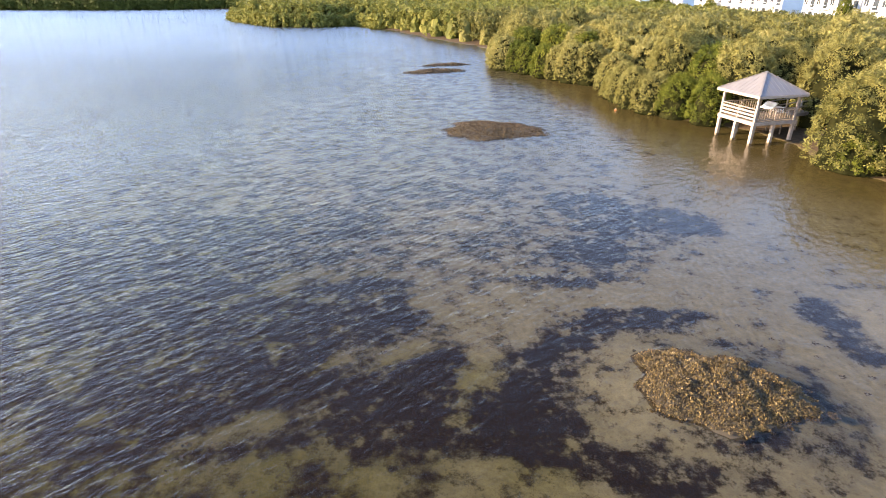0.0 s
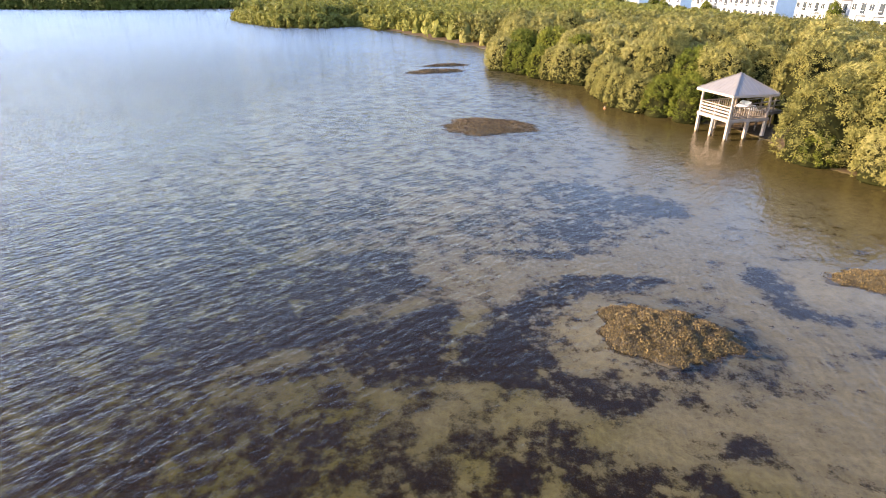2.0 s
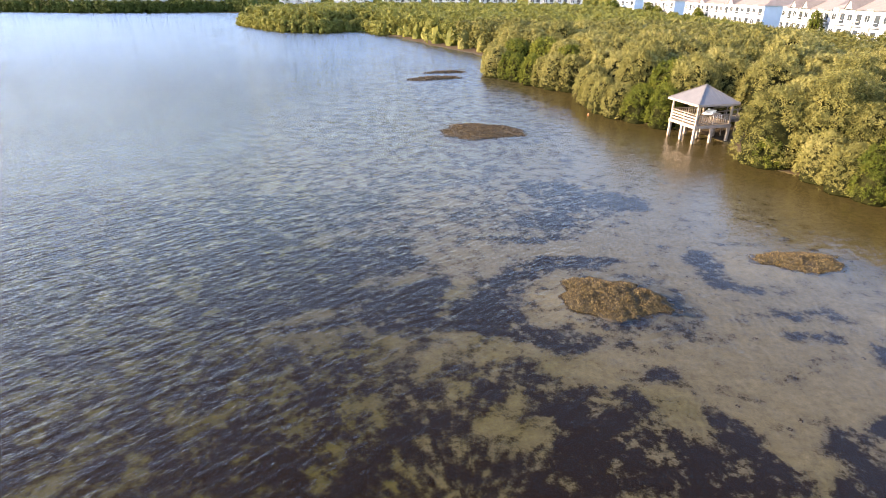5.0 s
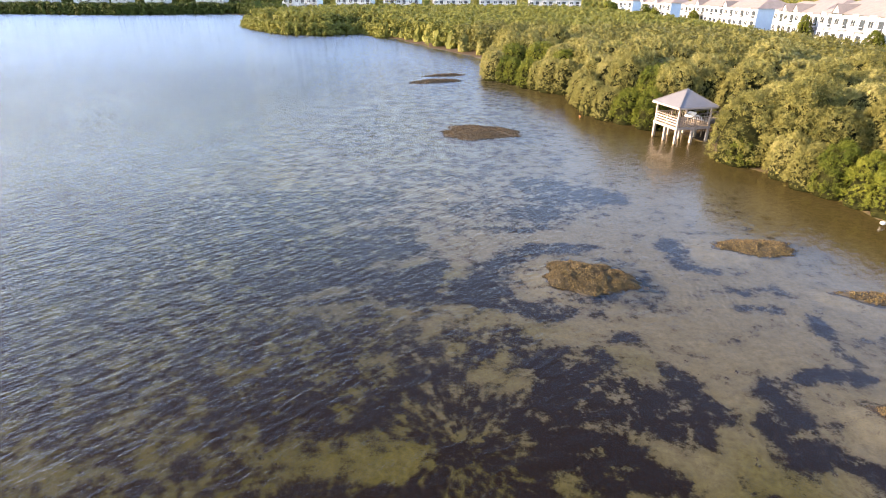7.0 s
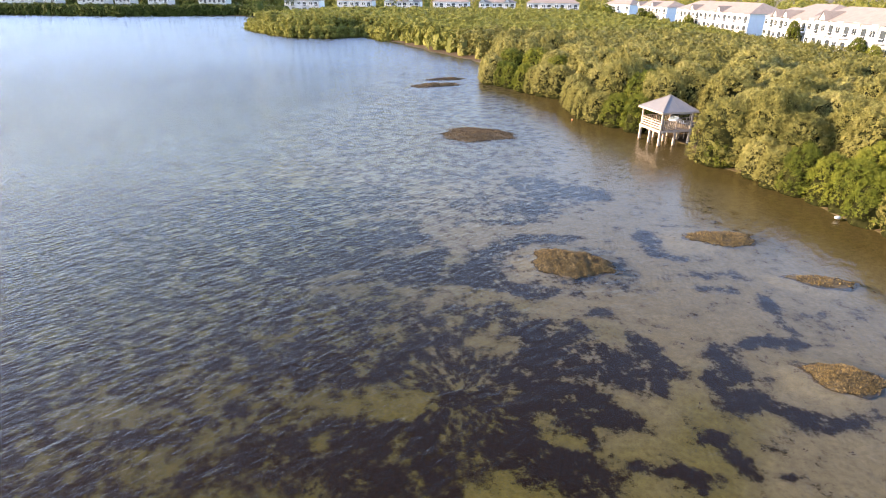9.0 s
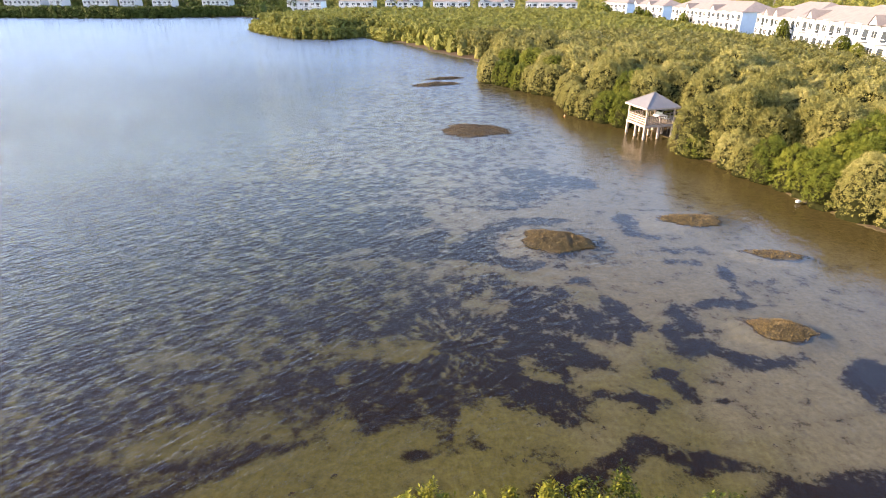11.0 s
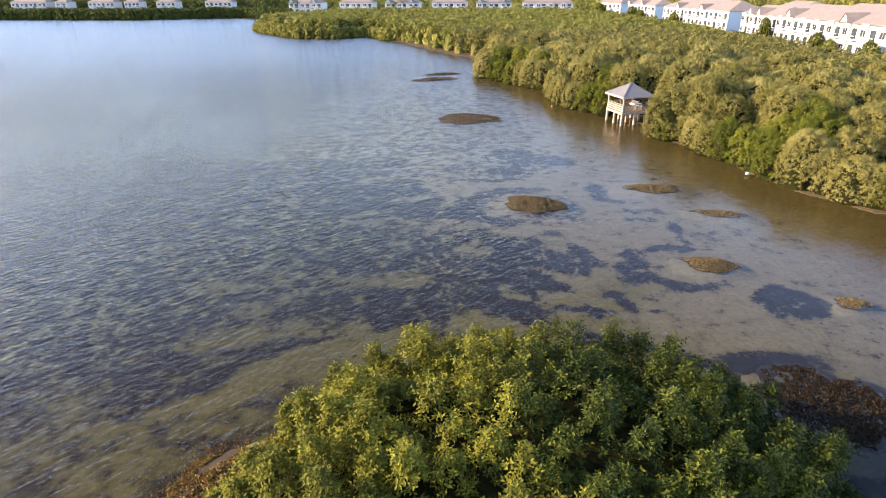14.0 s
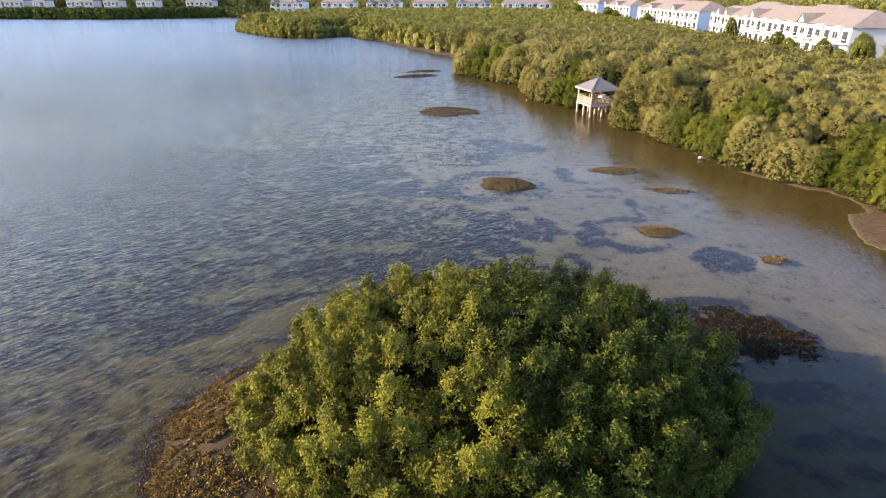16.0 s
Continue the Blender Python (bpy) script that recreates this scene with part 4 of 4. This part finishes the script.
    L = (size * rng.uniform(0.5, 1.4, count) * np.clip(1.7 - q, 0.5, 1.0))[:, None]
    pts = [c - d * L * 0.3, c + d * L * 0.3 + s * L * 0.32 + u * L * 0.1, c + d * L * 0.9, c + d * L * 0.3 - s * L * 0.32 + u * L * 0.1, c + d * L * 0.25 - u * L * 0.16]
    v = np.stack(pts, 1).reshape(-1, 3)
    o = np.arange(count)[:, None] * 5
    f = np.concatenate([o + np.array([[0, 1, 4]]), o + np.array([[1, 2, 4]]), o + np.array([[2, 3, 4]]), o + np.array([[3, 0, 4]]), o + np.array([[0, 3, 2]]), o + np.array([[0, 2, 1]])])
    shells = raw("shell_cover", v, f, shell or SHELL, bar)
    tagged(shells, kind="stuff")
    return bar


BAR = "low golden-brown oyster shell bar just above the water"
FAR_BAR = "long low brown oyster shell bar far out in the shallows"
shell_bar(7.6, 13.35, 2.75, 2.1, -14, 0.5, 25000, 0.085, BAR, 1, 0.0, SHELL, 0.16)
shell_bar(2.35, 49.8, 4.6, 3.8, 3, 0.36, 10000, 0.13, "low brown oyster shell bar out in the shallows", 2, 0.0, SHELL_BROWN)
shell_bar(-4.4, 89.4, 5.1, 2.1, 24, 0.32, 3500, 0.18, FAR_BAR, 3, 0.0, SHELL_BROWN)
shell_bar(-2.6, 97.4, 4.2, 1.3, 17, 0.30, 2500, 0.18, FAR_BAR, 4, 0.0, SHELL_BROWN)
shell_bar(19.6, 18.0, 2.6, 1.4, -4, 0.26, 10000, 0.09, BAR, 5, 0.0, SHELL, 0.18)
shell_bar(23.2, 11.4, 2.1, 0.9, -12, 0.17, 2200, 0.10, "thin broken line of brown oyster shells in shallow water", 6, 0.0, SHELL, 0.4)
shell_bar(18.5, 1.5, 1.8, 1.25, -8, 0.3, 9500, 0.085, BAR, 7, 0.0, SHELL, 0.2)
shell_bar(25.0, -3.7, 1.05, 0.75, 0, 0.2, 1500, 0.1, "small brown oyster shell clump in shallow water", 8, 0.0, SHELL, 0.3)
shell_bar(18.0, -13.2, 3.9, 3.1, 0, 0.16, 15000, 0.12, "dark brown oyster shell bar beside the mangrove bush", 9, 0.0, SHELL_DARK, 0.34)
shell_bar(-5.0, -20.4, 6.7, 6.3, 0, 0.7, 52000, 0.1, "brown oyster shell islet beside a mangrove bush", 10, 0.42, SHELL_ISLET)


# ---------------------------------------------------------------- pavilion
def build_pavilion():
    g = empty("pavilion", (25.15, 47.85, 0), "open timber pavilion on stilts with a grey hip roof", "pavilion")
    g.rotation_euler = (0, 0, radians(16))
    deck, eave, apex, half, post = 1.78, 3.95, 5.5, 2.45, 2.0
    for i in (-1, 0, 1):
        for j in (-1, 0, 1):
            box_part("stilt", (i * post - 0.13, j * post - 0.13, -0.6), (i * post + 0.13, j * post + 0.13, deck - 0.3), TIMBER_PALE, g, 0.02)
    for j in (-1, 0, 1):
        box_part("joist", (-post - 0.1, j * post - 0.06, deck - 0.3), (post + 0.1, j * post + 0.06, deck - 0.06), TIMBER_GREY, g)
    for k in range(28):
        y = -post - 0.15 + k * (2 * post + 0.3) / 28
        box_part("deck_board", (-post - 0.15, y, deck - 0.055), (post + 0.15, y + 0.14, deck), TIMBER_GREY, g, 0.004)
    for i in (-1, 1):
        box_part("rim_board", (i * (post + 0.15) - 0.025, -post - 0.17, deck - 0.3), (i * (post + 0.15) + 0.025, post + 0.17, deck - 0.02), TIMBER_PALE, g)
        box_part("rim_board", (-post - 0.12, i * (post + 0.15) - 0.025, deck - 0.3), (post + 0.12, i * (post + 0.15) + 0.025, deck - 0.02), TIMBER_PALE, g)
        for j in (-1, 1):
            box_part("post", (i * post - 0.09, j * post - 0.09, deck), (i * post + 0.09, j * post + 0.09, eave - 0.12), TIMBER_PALE, g, 0.015)
    # rails: lying boards to the bay, upright balusters on the other sides
    for i in (-1, 0, 1):
        for j in (-1, 0, 1):
            if abs(i) + abs(j) == 1 and (i, j) != (1, 0):
                box_part("rail_post", (i * post - 0.05, j * post - 0.05, deck), (i * post + 0.05, j * post + 0.05, deck + 1.0), TIMBER_PALE, g)
    box_part("top_rail", (-post - 0.09, -post - 0.02, deck + 1.0), (-post + 0.09, post + 0.02, deck + 1.05), TIMBER_PALE, g)
    for z in (0.14, 0.42, 0.70):
        box_part("rail_board", (-post - 0.09, -post + 0.1, deck + z), (-post - 0.052, post - 0.1, deck + z + 0.15), TIMBER_PALE, g)
    for j in (-1, 1):
        box_part("top_rail", (-post + 0.1, j * post - 0.08, deck + 1.0), (post + 0.05, j * post + 0.08, deck + 1.05), TIMBER_GREY, g)
        box_part("low_rail", (-post + 0.1, j * post - 0.03, deck + 0.1), (post - 0.1, j * post + 0.03, deck + 0.18), TIMBER_GREY, g)
        for k in range(15):
            x = -post + 0.22 + k * (2 * post - 0.44) / 14
            if abs(x) > 0.09:
                box_part("baluster", (x - 0.035, j * post - 0.028, deck + 0.18), (x + 0.035, j * post + 0.028, deck + 1.0), TIMBER_GREY, g, 0.004)
    # eave beams, then the hip roof with its seams and hips
    for i in (-1, 1):
        box_part("eave_beam", (i * post - 0.06, -post - 0.1, eave - 0.3), (i * post + 0.06, post + 0.1, eave - 0.1), TIMBER_PALE, g)
        box_part("eave_beam", (-post + 0.065, i * post - 0.06, eave - 0.3), (post - 0.065, i * post + 0.06, eave - 0.1), TIMBER_PALE, g)
    corner = ((-1, -1), (1, -1), (1, 1), (-1, 1))
    bm = bmesh.new()
    vs = [bm.verts.new((x * half, y * half, eave)) for x, y in corner]
    top = bm.verts.new((0, 0, apex))
    low = [bm.verts.new((x * half, y * half, eave - 0.08)) for x, y in corner]
    under = bm.verts.new((0, 0, apex - 0.1))
    for k in range(4):
        n = (k + 1) % 4
        bm.faces.new((vs[k], vs[n], top))
        bm.faces.new((low[k], low[n], vs[n], vs[k]))
        bm.faces.new((low[n], low[k], under))
    part("roof", bm, ROOF_METAL, g)
    for i in (-1, 1):
        box_part("fascia", (i * half - 0.02, -half, eave - 0.2), (i * half + 0.02, half, eave - 0.004), TIMBER_PALE, g, 0, "pale fascia board")
        box_part("fascia", (-half + 0.02, i * half - 0.02, eave - 0.2), (half - 0.02, i * half + 0.02, eave - 0.004), TIMBER_PALE, g, 0, "pale fascia board")
    rise = apex - eave
    for k in range(4):
        turn = Matrix.Rotation(k * math.pi / 2, 4, "Z")
        for q in range(-5, 6):
            x = q * half / 5.6
            a, b = Vector((x, -half, eave + 0.015)), Vector((x, -abs(x), eave + rise * (1 - abs(x) / half) + 0.015))
            if (b - a).length < 0.3:
                continue
            m = turn @ Matrix.Translation((a + b) / 2) @ (b - a).to_track_quat("Y", "Z").to_matrix().to_4x4()
            bm = bmesh.new()
            box(bm, (-0.012, -(b - a).length / 2, -0.02), (0.012, (b - a).length / 2, 0.004), 0, m)
            part("roof_seam", bm, ROOF_METAL, g)
        a, b = Vector((-half, -half, eave + 0.02)), Vector((0, 0, apex + 0.03))
        m = turn @ Matrix.Translation((a + b) / 2) @ (b - a).to_track_quat("Y", "Z").to_matrix().to_4x4()
        bm = bmesh.new()
        box(bm, (-0.06, -(b - a).length / 2, -0.02), (0.06, (b - a).length / 2, 0.025), 0, m)
        part("hip_cap", bm, ROOF_METAL, g)
    return g


def sign(x, y, turn, label):
    """A slanting panel on two legs, standing on the deck."""
    s = empty("information_sign", (x, y, 1.78), label, "sign")
    s.rotation_euler = (0, 0, radians(turn))
    for i in (-1, 1):
        box_part("leg", (i * 0.35 - 0.04, -0.04, 0), (i * 0.35 + 0.04, 0.04, 0.85), TIMBER_GREY, s)
    bm = bmesh.new()
    box(bm, (-0.6, -0.42, -0.02), (0.6, 0.42, 0.02), 0.006, Matrix.Translation((0, 0, 0.98)) @ Matrix.Rotation(radians(38), 4, "X"))
    part("panel", bm, WHITE_PAINT, s, "white slanting panel")


def bench(x, y, turn):
    b = empty("bench", (x, y, 1.78), "pale timber bench on the pavilion deck", "bench")
    b.rotation_euler = (0, 0, radians(turn))
    for i in (-1, 1):
        box_part("leg", (i * 0.6 - 0.04, -0.18, 0), (i * 0.6 + 0.04, 0.18, 0.42), TIMBER_GREY, b)
    for k in range(3):
        box_part("seat_board", (-0.8, -0.2 + k * 0.14, 0.42), (0.8, -0.07 + k * 0.14, 0.46), WHITE_PAINT, b)
    box_part("backrest", (-0.8, 0.2, 0.55), (0.8, 0.24, 0.9), WHITE_PAINT, b)


def boardwalk():
    """A railed walk from the pavilion back into the wood."""
    w = empty("boardwalk", (27.3, 48.8, 0), "grey weathered timber boardwalk leading into the mangroves", "boardwalk")
    w.rotation_euler = (0, 0, radians(28))
    deck = 1.78
    for k in range(56):
        box_part("plank", (k * 0.155, -0.75, deck - 0.05), (k * 0.155 + 0.14, 0.75, deck), TIMBER_GREY, w, 0)
    for j in (-1, 1):
        box_part("stringer", (0, j * 0.7 - 0.04, deck - 0.28), (8.7, j * 0.7 + 0.04, deck - 0.055), TIMBER_GREY, w)
        box_part("handrail", (0.1, j * 0.72 - 0.06, deck + 1.0), (8.7, j * 0.72 + 0.06, deck + 1.05), TIMBER_GREY, w)
        box_part("mid_rail", (0.1, j * 0.72 - 0.02, deck + 0.5), (8.7, j * 0.72 + 0.02, deck + 0.62), TIMBER_GREY, w)
        for k in range(5):
            box_part("rail_post", (0.15 + k * 2.1, j * 0.66 - 0.05, -0.2), (0.25 + k * 2.1, j * 0.66 + 0.05, deck + 1.0), TIMBER_GREY, w)


sign(25.9, 47.6, -72, "white slanting information panel on the pavilion deck")
bench(26.9, 47.9, 114)
boardwalk()
build_pavilion()


# ---------------------------------------------------------------- houses
def house(x0, y0, x1, y1, deep, storeys, wall, end_wall, label, base=0.6, gables=(), storey=3.15):
    """A row of townhouses: front from (x0, y0) to (x1, y1), with bays, windows, balconies and front gables."""
    h = empty("townhouse_block", (x0, y0, base), label, "house", "townhouses behind the wood")
    h.rotation_euler = (0, 0, math.atan2(y1 - y0, x1 - x0))
    length = math.hypot(x1 - x0, y1 - y0)
    tall = storeys * storey
    box_part("wall", (0.05, 0, 0), (length - 0.05, deep, tall), wall, h, 0)
    for x in (0, length - 0.05):
        box_part("end_wall", (x, 0.02, 0), (x + 0.05, deep - 0.02, tall), end_wall, h, 0)
    bm = bmesh.new()
    e, up = 0.55, deep * 0.24
    p = [bm.verts.new(c) for c in ((-e, -e, tall), (length + e, -e, tall), (length + e, deep + e, tall), (-e, deep + e, tall), (deep * 0.4, deep / 2, tall + up), (length - deep * 0.4, deep / 2, tall + up))]
    for q in ((0, 1, 5, 4), (1, 2, 5), (2, 3, 4, 5), (3, 0, 4), (3, 2, 1, 0)):
        bm.faces.new([p[i] for i in q])
    part("roof", bm, SHINGLE, h)
    units = max(1, round(length / 7.2))
    wide = length / units
    for u in range(units):
        x = u * wide
        # a projecting bay with its gable on every unit
        bx0, bx1 = x + wide * 0.1, x + wide * 0.48
        bay = box_part("bay", (bx0, -0.35, 0), (bx1, -0.004, tall + 0.15), wall, h, 0)
        if any(x <= f * length < x + wide for f in gables):
            bm = bmesh.new()
            mid = (bx0 + bx1) / 2
            q = [bm.verts.new(c) for c in ((bx0 - 0.3, -1.1, tall + 0.15), (bx1 + 0.3, -1.1, tall + 0.15), (mid, -1.1, tall + 2.0), (bx0 - 0.3, 2.6, tall + 0.15), (bx1 + 0.3, 2.6, tall + 0.15), (mid, 3.6, tall + 2.0))]
            for k in ((0, 1, 2), (4, 3, 5), (0, 3, 4, 1)):
                bm.faces.new([q[i] for i in k])
            part("gable", bm, wall, h, "white front gable")
            bm = bmesh.new()
            for side in (-1, 1):
                foot = mid + side * ((bx1 - bx0) / 2 + 0.5)
                q = [bm.verts.new(c) for c in ((foot, -1.3, tall - 0.02), (mid, -1.3, tall + 2.1), (mid, 3.8, tall + 2.1), (foot, 3.0, tall - 0.02))]
                bm.faces.new(q if side < 0 else q[::-1])
            part("gable_roof", bm, SHINGLE, h, "tan shingle gable roof")
        for f in range(storeys):
            z = f * storey
            for k in (0.32, 0.68):
                wx = bx0 + (bx1 - bx0) * k
                win = box_part("window", (wx - 0.52, -0.41, z + 0.85), (wx + 0.52, -0.35, z + 2.35), WHITE_PAINT, h, 0)
                box_part("pane", (wx - 0.43, -0.435, z + 0.93), (wx + 0.43, -0.41, z + 2.27), GLASS, win, 0)
            bal = box_part("balcony", (bx1 + 0.05, -0.9, z - 0.08 if f else 0.02), (x + wide * 0.98, -0.02, z + 0.06 if f else 0.1), wall, h, 0)
            box_part("balcony_rail", (bx1 + 0.05, -0.9, z + 0.85), (x + wide * 0.98, -0.84, z + 0.95), WHITE_PAINT, bal, 0)
            door = box_part("balcony_door", (bx1 + wide * 0.1, -0.05, z + 0.12), (bx1 + wide * 0.4, -0.004, z + 2.5), WHITE_PAINT, h, 0)
            box_part("pane", (bx1 + wide * 0.11, -0.075, z + 0.2), (bx1 + wide * 0.39, -0.05, z + 2.4), GLASS, door, 0)
    return h


LONG = "long white three-storey townhouse block with tan roof and front gables"
house(90.4, 137, 84.2, 80, 13, 3, WHITE_WALL, WHITE_WALL, LONG, 0.7, (0.16, 0.66), 3.3)
house(96.5, 171, 93.2, 142, 11, 3, WHITE_WALL, WHITE_WALL, "short white three-storey townhouse block with a tan roof", gables=(0.3, 0.7))
house(94.5, 244, 98.5, 186, 14, 3, WHITE_WALL, BLUE_WALL, "long white townhouse block with a pale blue end wall", gables=(0.25, 0.7))
house(93, 296, 97, 264, 11, 3, WHITE_WALL, BLUE_WALL, "white gabled townhouse block with a blue end wall", gables=(0.2, 0.6))
house(84, 332, 93, 312, 11, 3, BLUE_WALL, BLUE_WALL, "blue three-storey townhouse block with a tan roof")
house(40, 338, 70, 334, 12, 3, WHITE_WALL, BLUE_WALL, "white townhouse block with a blue end wall")
for k, (x, y) in enumerate(((-108, 352), (-76, 356), (-46, 352), (-16, 350), (12, 346))):
    house(x, y, x + 22, y - 2, 11, 3, WHITE_WALL, BLUE_WALL, "distant white townhouse block behind the mangrove wood", gables=(0.3, 0.8) if k % 2 == 0 else ())
for x, w in ((-318, 26), (-286, 9), (-262, 19), (-236, 11), (-213, 14), (-178, 19)):
    house(x, 390, x + w, 390, 10, 3, WHITE_WALL, WHITE_WALL, "distant pale three-storey house on the far shore")
for x, y in ((128, 165), (132, 120), (124, 80), (158, 140), (134, 215)):
    house(x, y + 10, x - 2, y - 16, 12, 3, WHITE_WALL, WHITE_WALL, "white townhouse block standing behind the front row")


def garden_tree(x, y, wide, tall, label):
    t = copy_thing(mid_kinds[2], pose(x, y, 0.7))
    t.name = "garden_tree"
    t.scale = (wide, wide, tall)
    tagged(t, label, "tree", "trees beside the townhouses")


for x, y, wide, tall in ((92.5, 224, 0.9, 1.25), (90.5, 143, 0.7, 1.5), (85.5, 108, 0.8, 1.2), (84.5, 101, 0.7, 1.05), (82, 84, 0.8, 1.2),
                         (81, 77, 0.7, 1.0), (91.5, 283, 1.1, 1.4), (92.5, 272, 0.9, 1.2), (83, 74, 0.9, 1.5), (86, 68, 1.1, 1.6), (80, 300, 1.0, 1.5), (82, 318, 1.1, 1.6)):
    garden_tree(x, y, wide, tall, "dark green garden tree in front of white townhouses")


# ---------------------------------------------------------------- small things on the shore
def marker_post(x, y, tall):
    m = empty("marker_post", (x, y, 0), "thin white marker post standing in shallow water", "post")
    bm = bmesh.new()
    bmesh.ops.create_cone(bm, cap_ends=True, segments=10, radius1=0.07, radius2=0.06, depth=tall + 0.8, matrix=Matrix.Translation((0, 0, (tall - 0.8) / 2)))
    part("pole", bm, WHITE_PAINT, m)
    bm = bmesh.new()
    bmesh.ops.create_cone(bm, cap_ends=True, segments=10, radius1=0.085, radius2=0.03, depth=0.12, matrix=Matrix.Translation((0, 0, tall + 0.06)))
    part("cap", bm, WHITE_PAINT, m)


marker_post(5.2, 111.8, 1.3)
marker_post(-1.4, 153.0, 1.4)


def white_object(x, y, turn):
    """A small white object at the waterline, built as a rounded body with a neck."""
    j = empty("washed_up_float", (x, y, 0.06), "small white rounded object at the muddy waterline", "float")
    j.rotation_euler = (0, radians(8), radians(turn))
    bm = bmesh.new()
    bmesh.ops.create_uvsphere(bm, u_segments=14, v_segments=8, radius=0.17, matrix=Matrix.Translation((0, 0, 0.15)) @ Matrix.Diagonal((2.0, 1, 0.9, 1)))
    part("body", bm, WHITE_PAINT, j)
    bm = bmesh.new()
    bmesh.ops.create_cone(bm, cap_ends=True, segments=10, radius1=0.07, radius2=0.05, depth=0.16, matrix=Matrix.Translation((0.38, 0, 0.17)) @ Matrix.Rotation(radians(90), 4, "Y"))
    part("neck", bm, WHITE_PAINT, j)


white_object(30.6, 22.1, 25)


def buoy(x, y):
    """A small crab-trap float."""
    b = empty("buoy", (x, y, 0), "small round orange buoy floating in the shallows", "buoy")
    bm = bmesh.new()
    bmesh.ops.create_uvsphere(bm, u_segments=14, v_segments=9, radius=0.12, matrix=Matrix.Translation((0, 0, 0.05)) @ Matrix.Diagonal((1, 1, 1.15, 1)))
    part("ball", bm, ORANGE, b)
    bm = bmesh.new()
    bmesh.ops.create_cone(bm, cap_ends=True, segments=8, radius1=0.025, radius2=0.025, depth=0.1, matrix=Matrix.Translation((0, 0, 0.22)))
    part("stick", bm, WHITE_PAINT, b, "short white stick")


ORANGE = plain("orange_plastic", (0.55, 0.2, 0.06), 0.45, 0.15, 4, 40, 0.05)
buoy(16.1, 59.1)
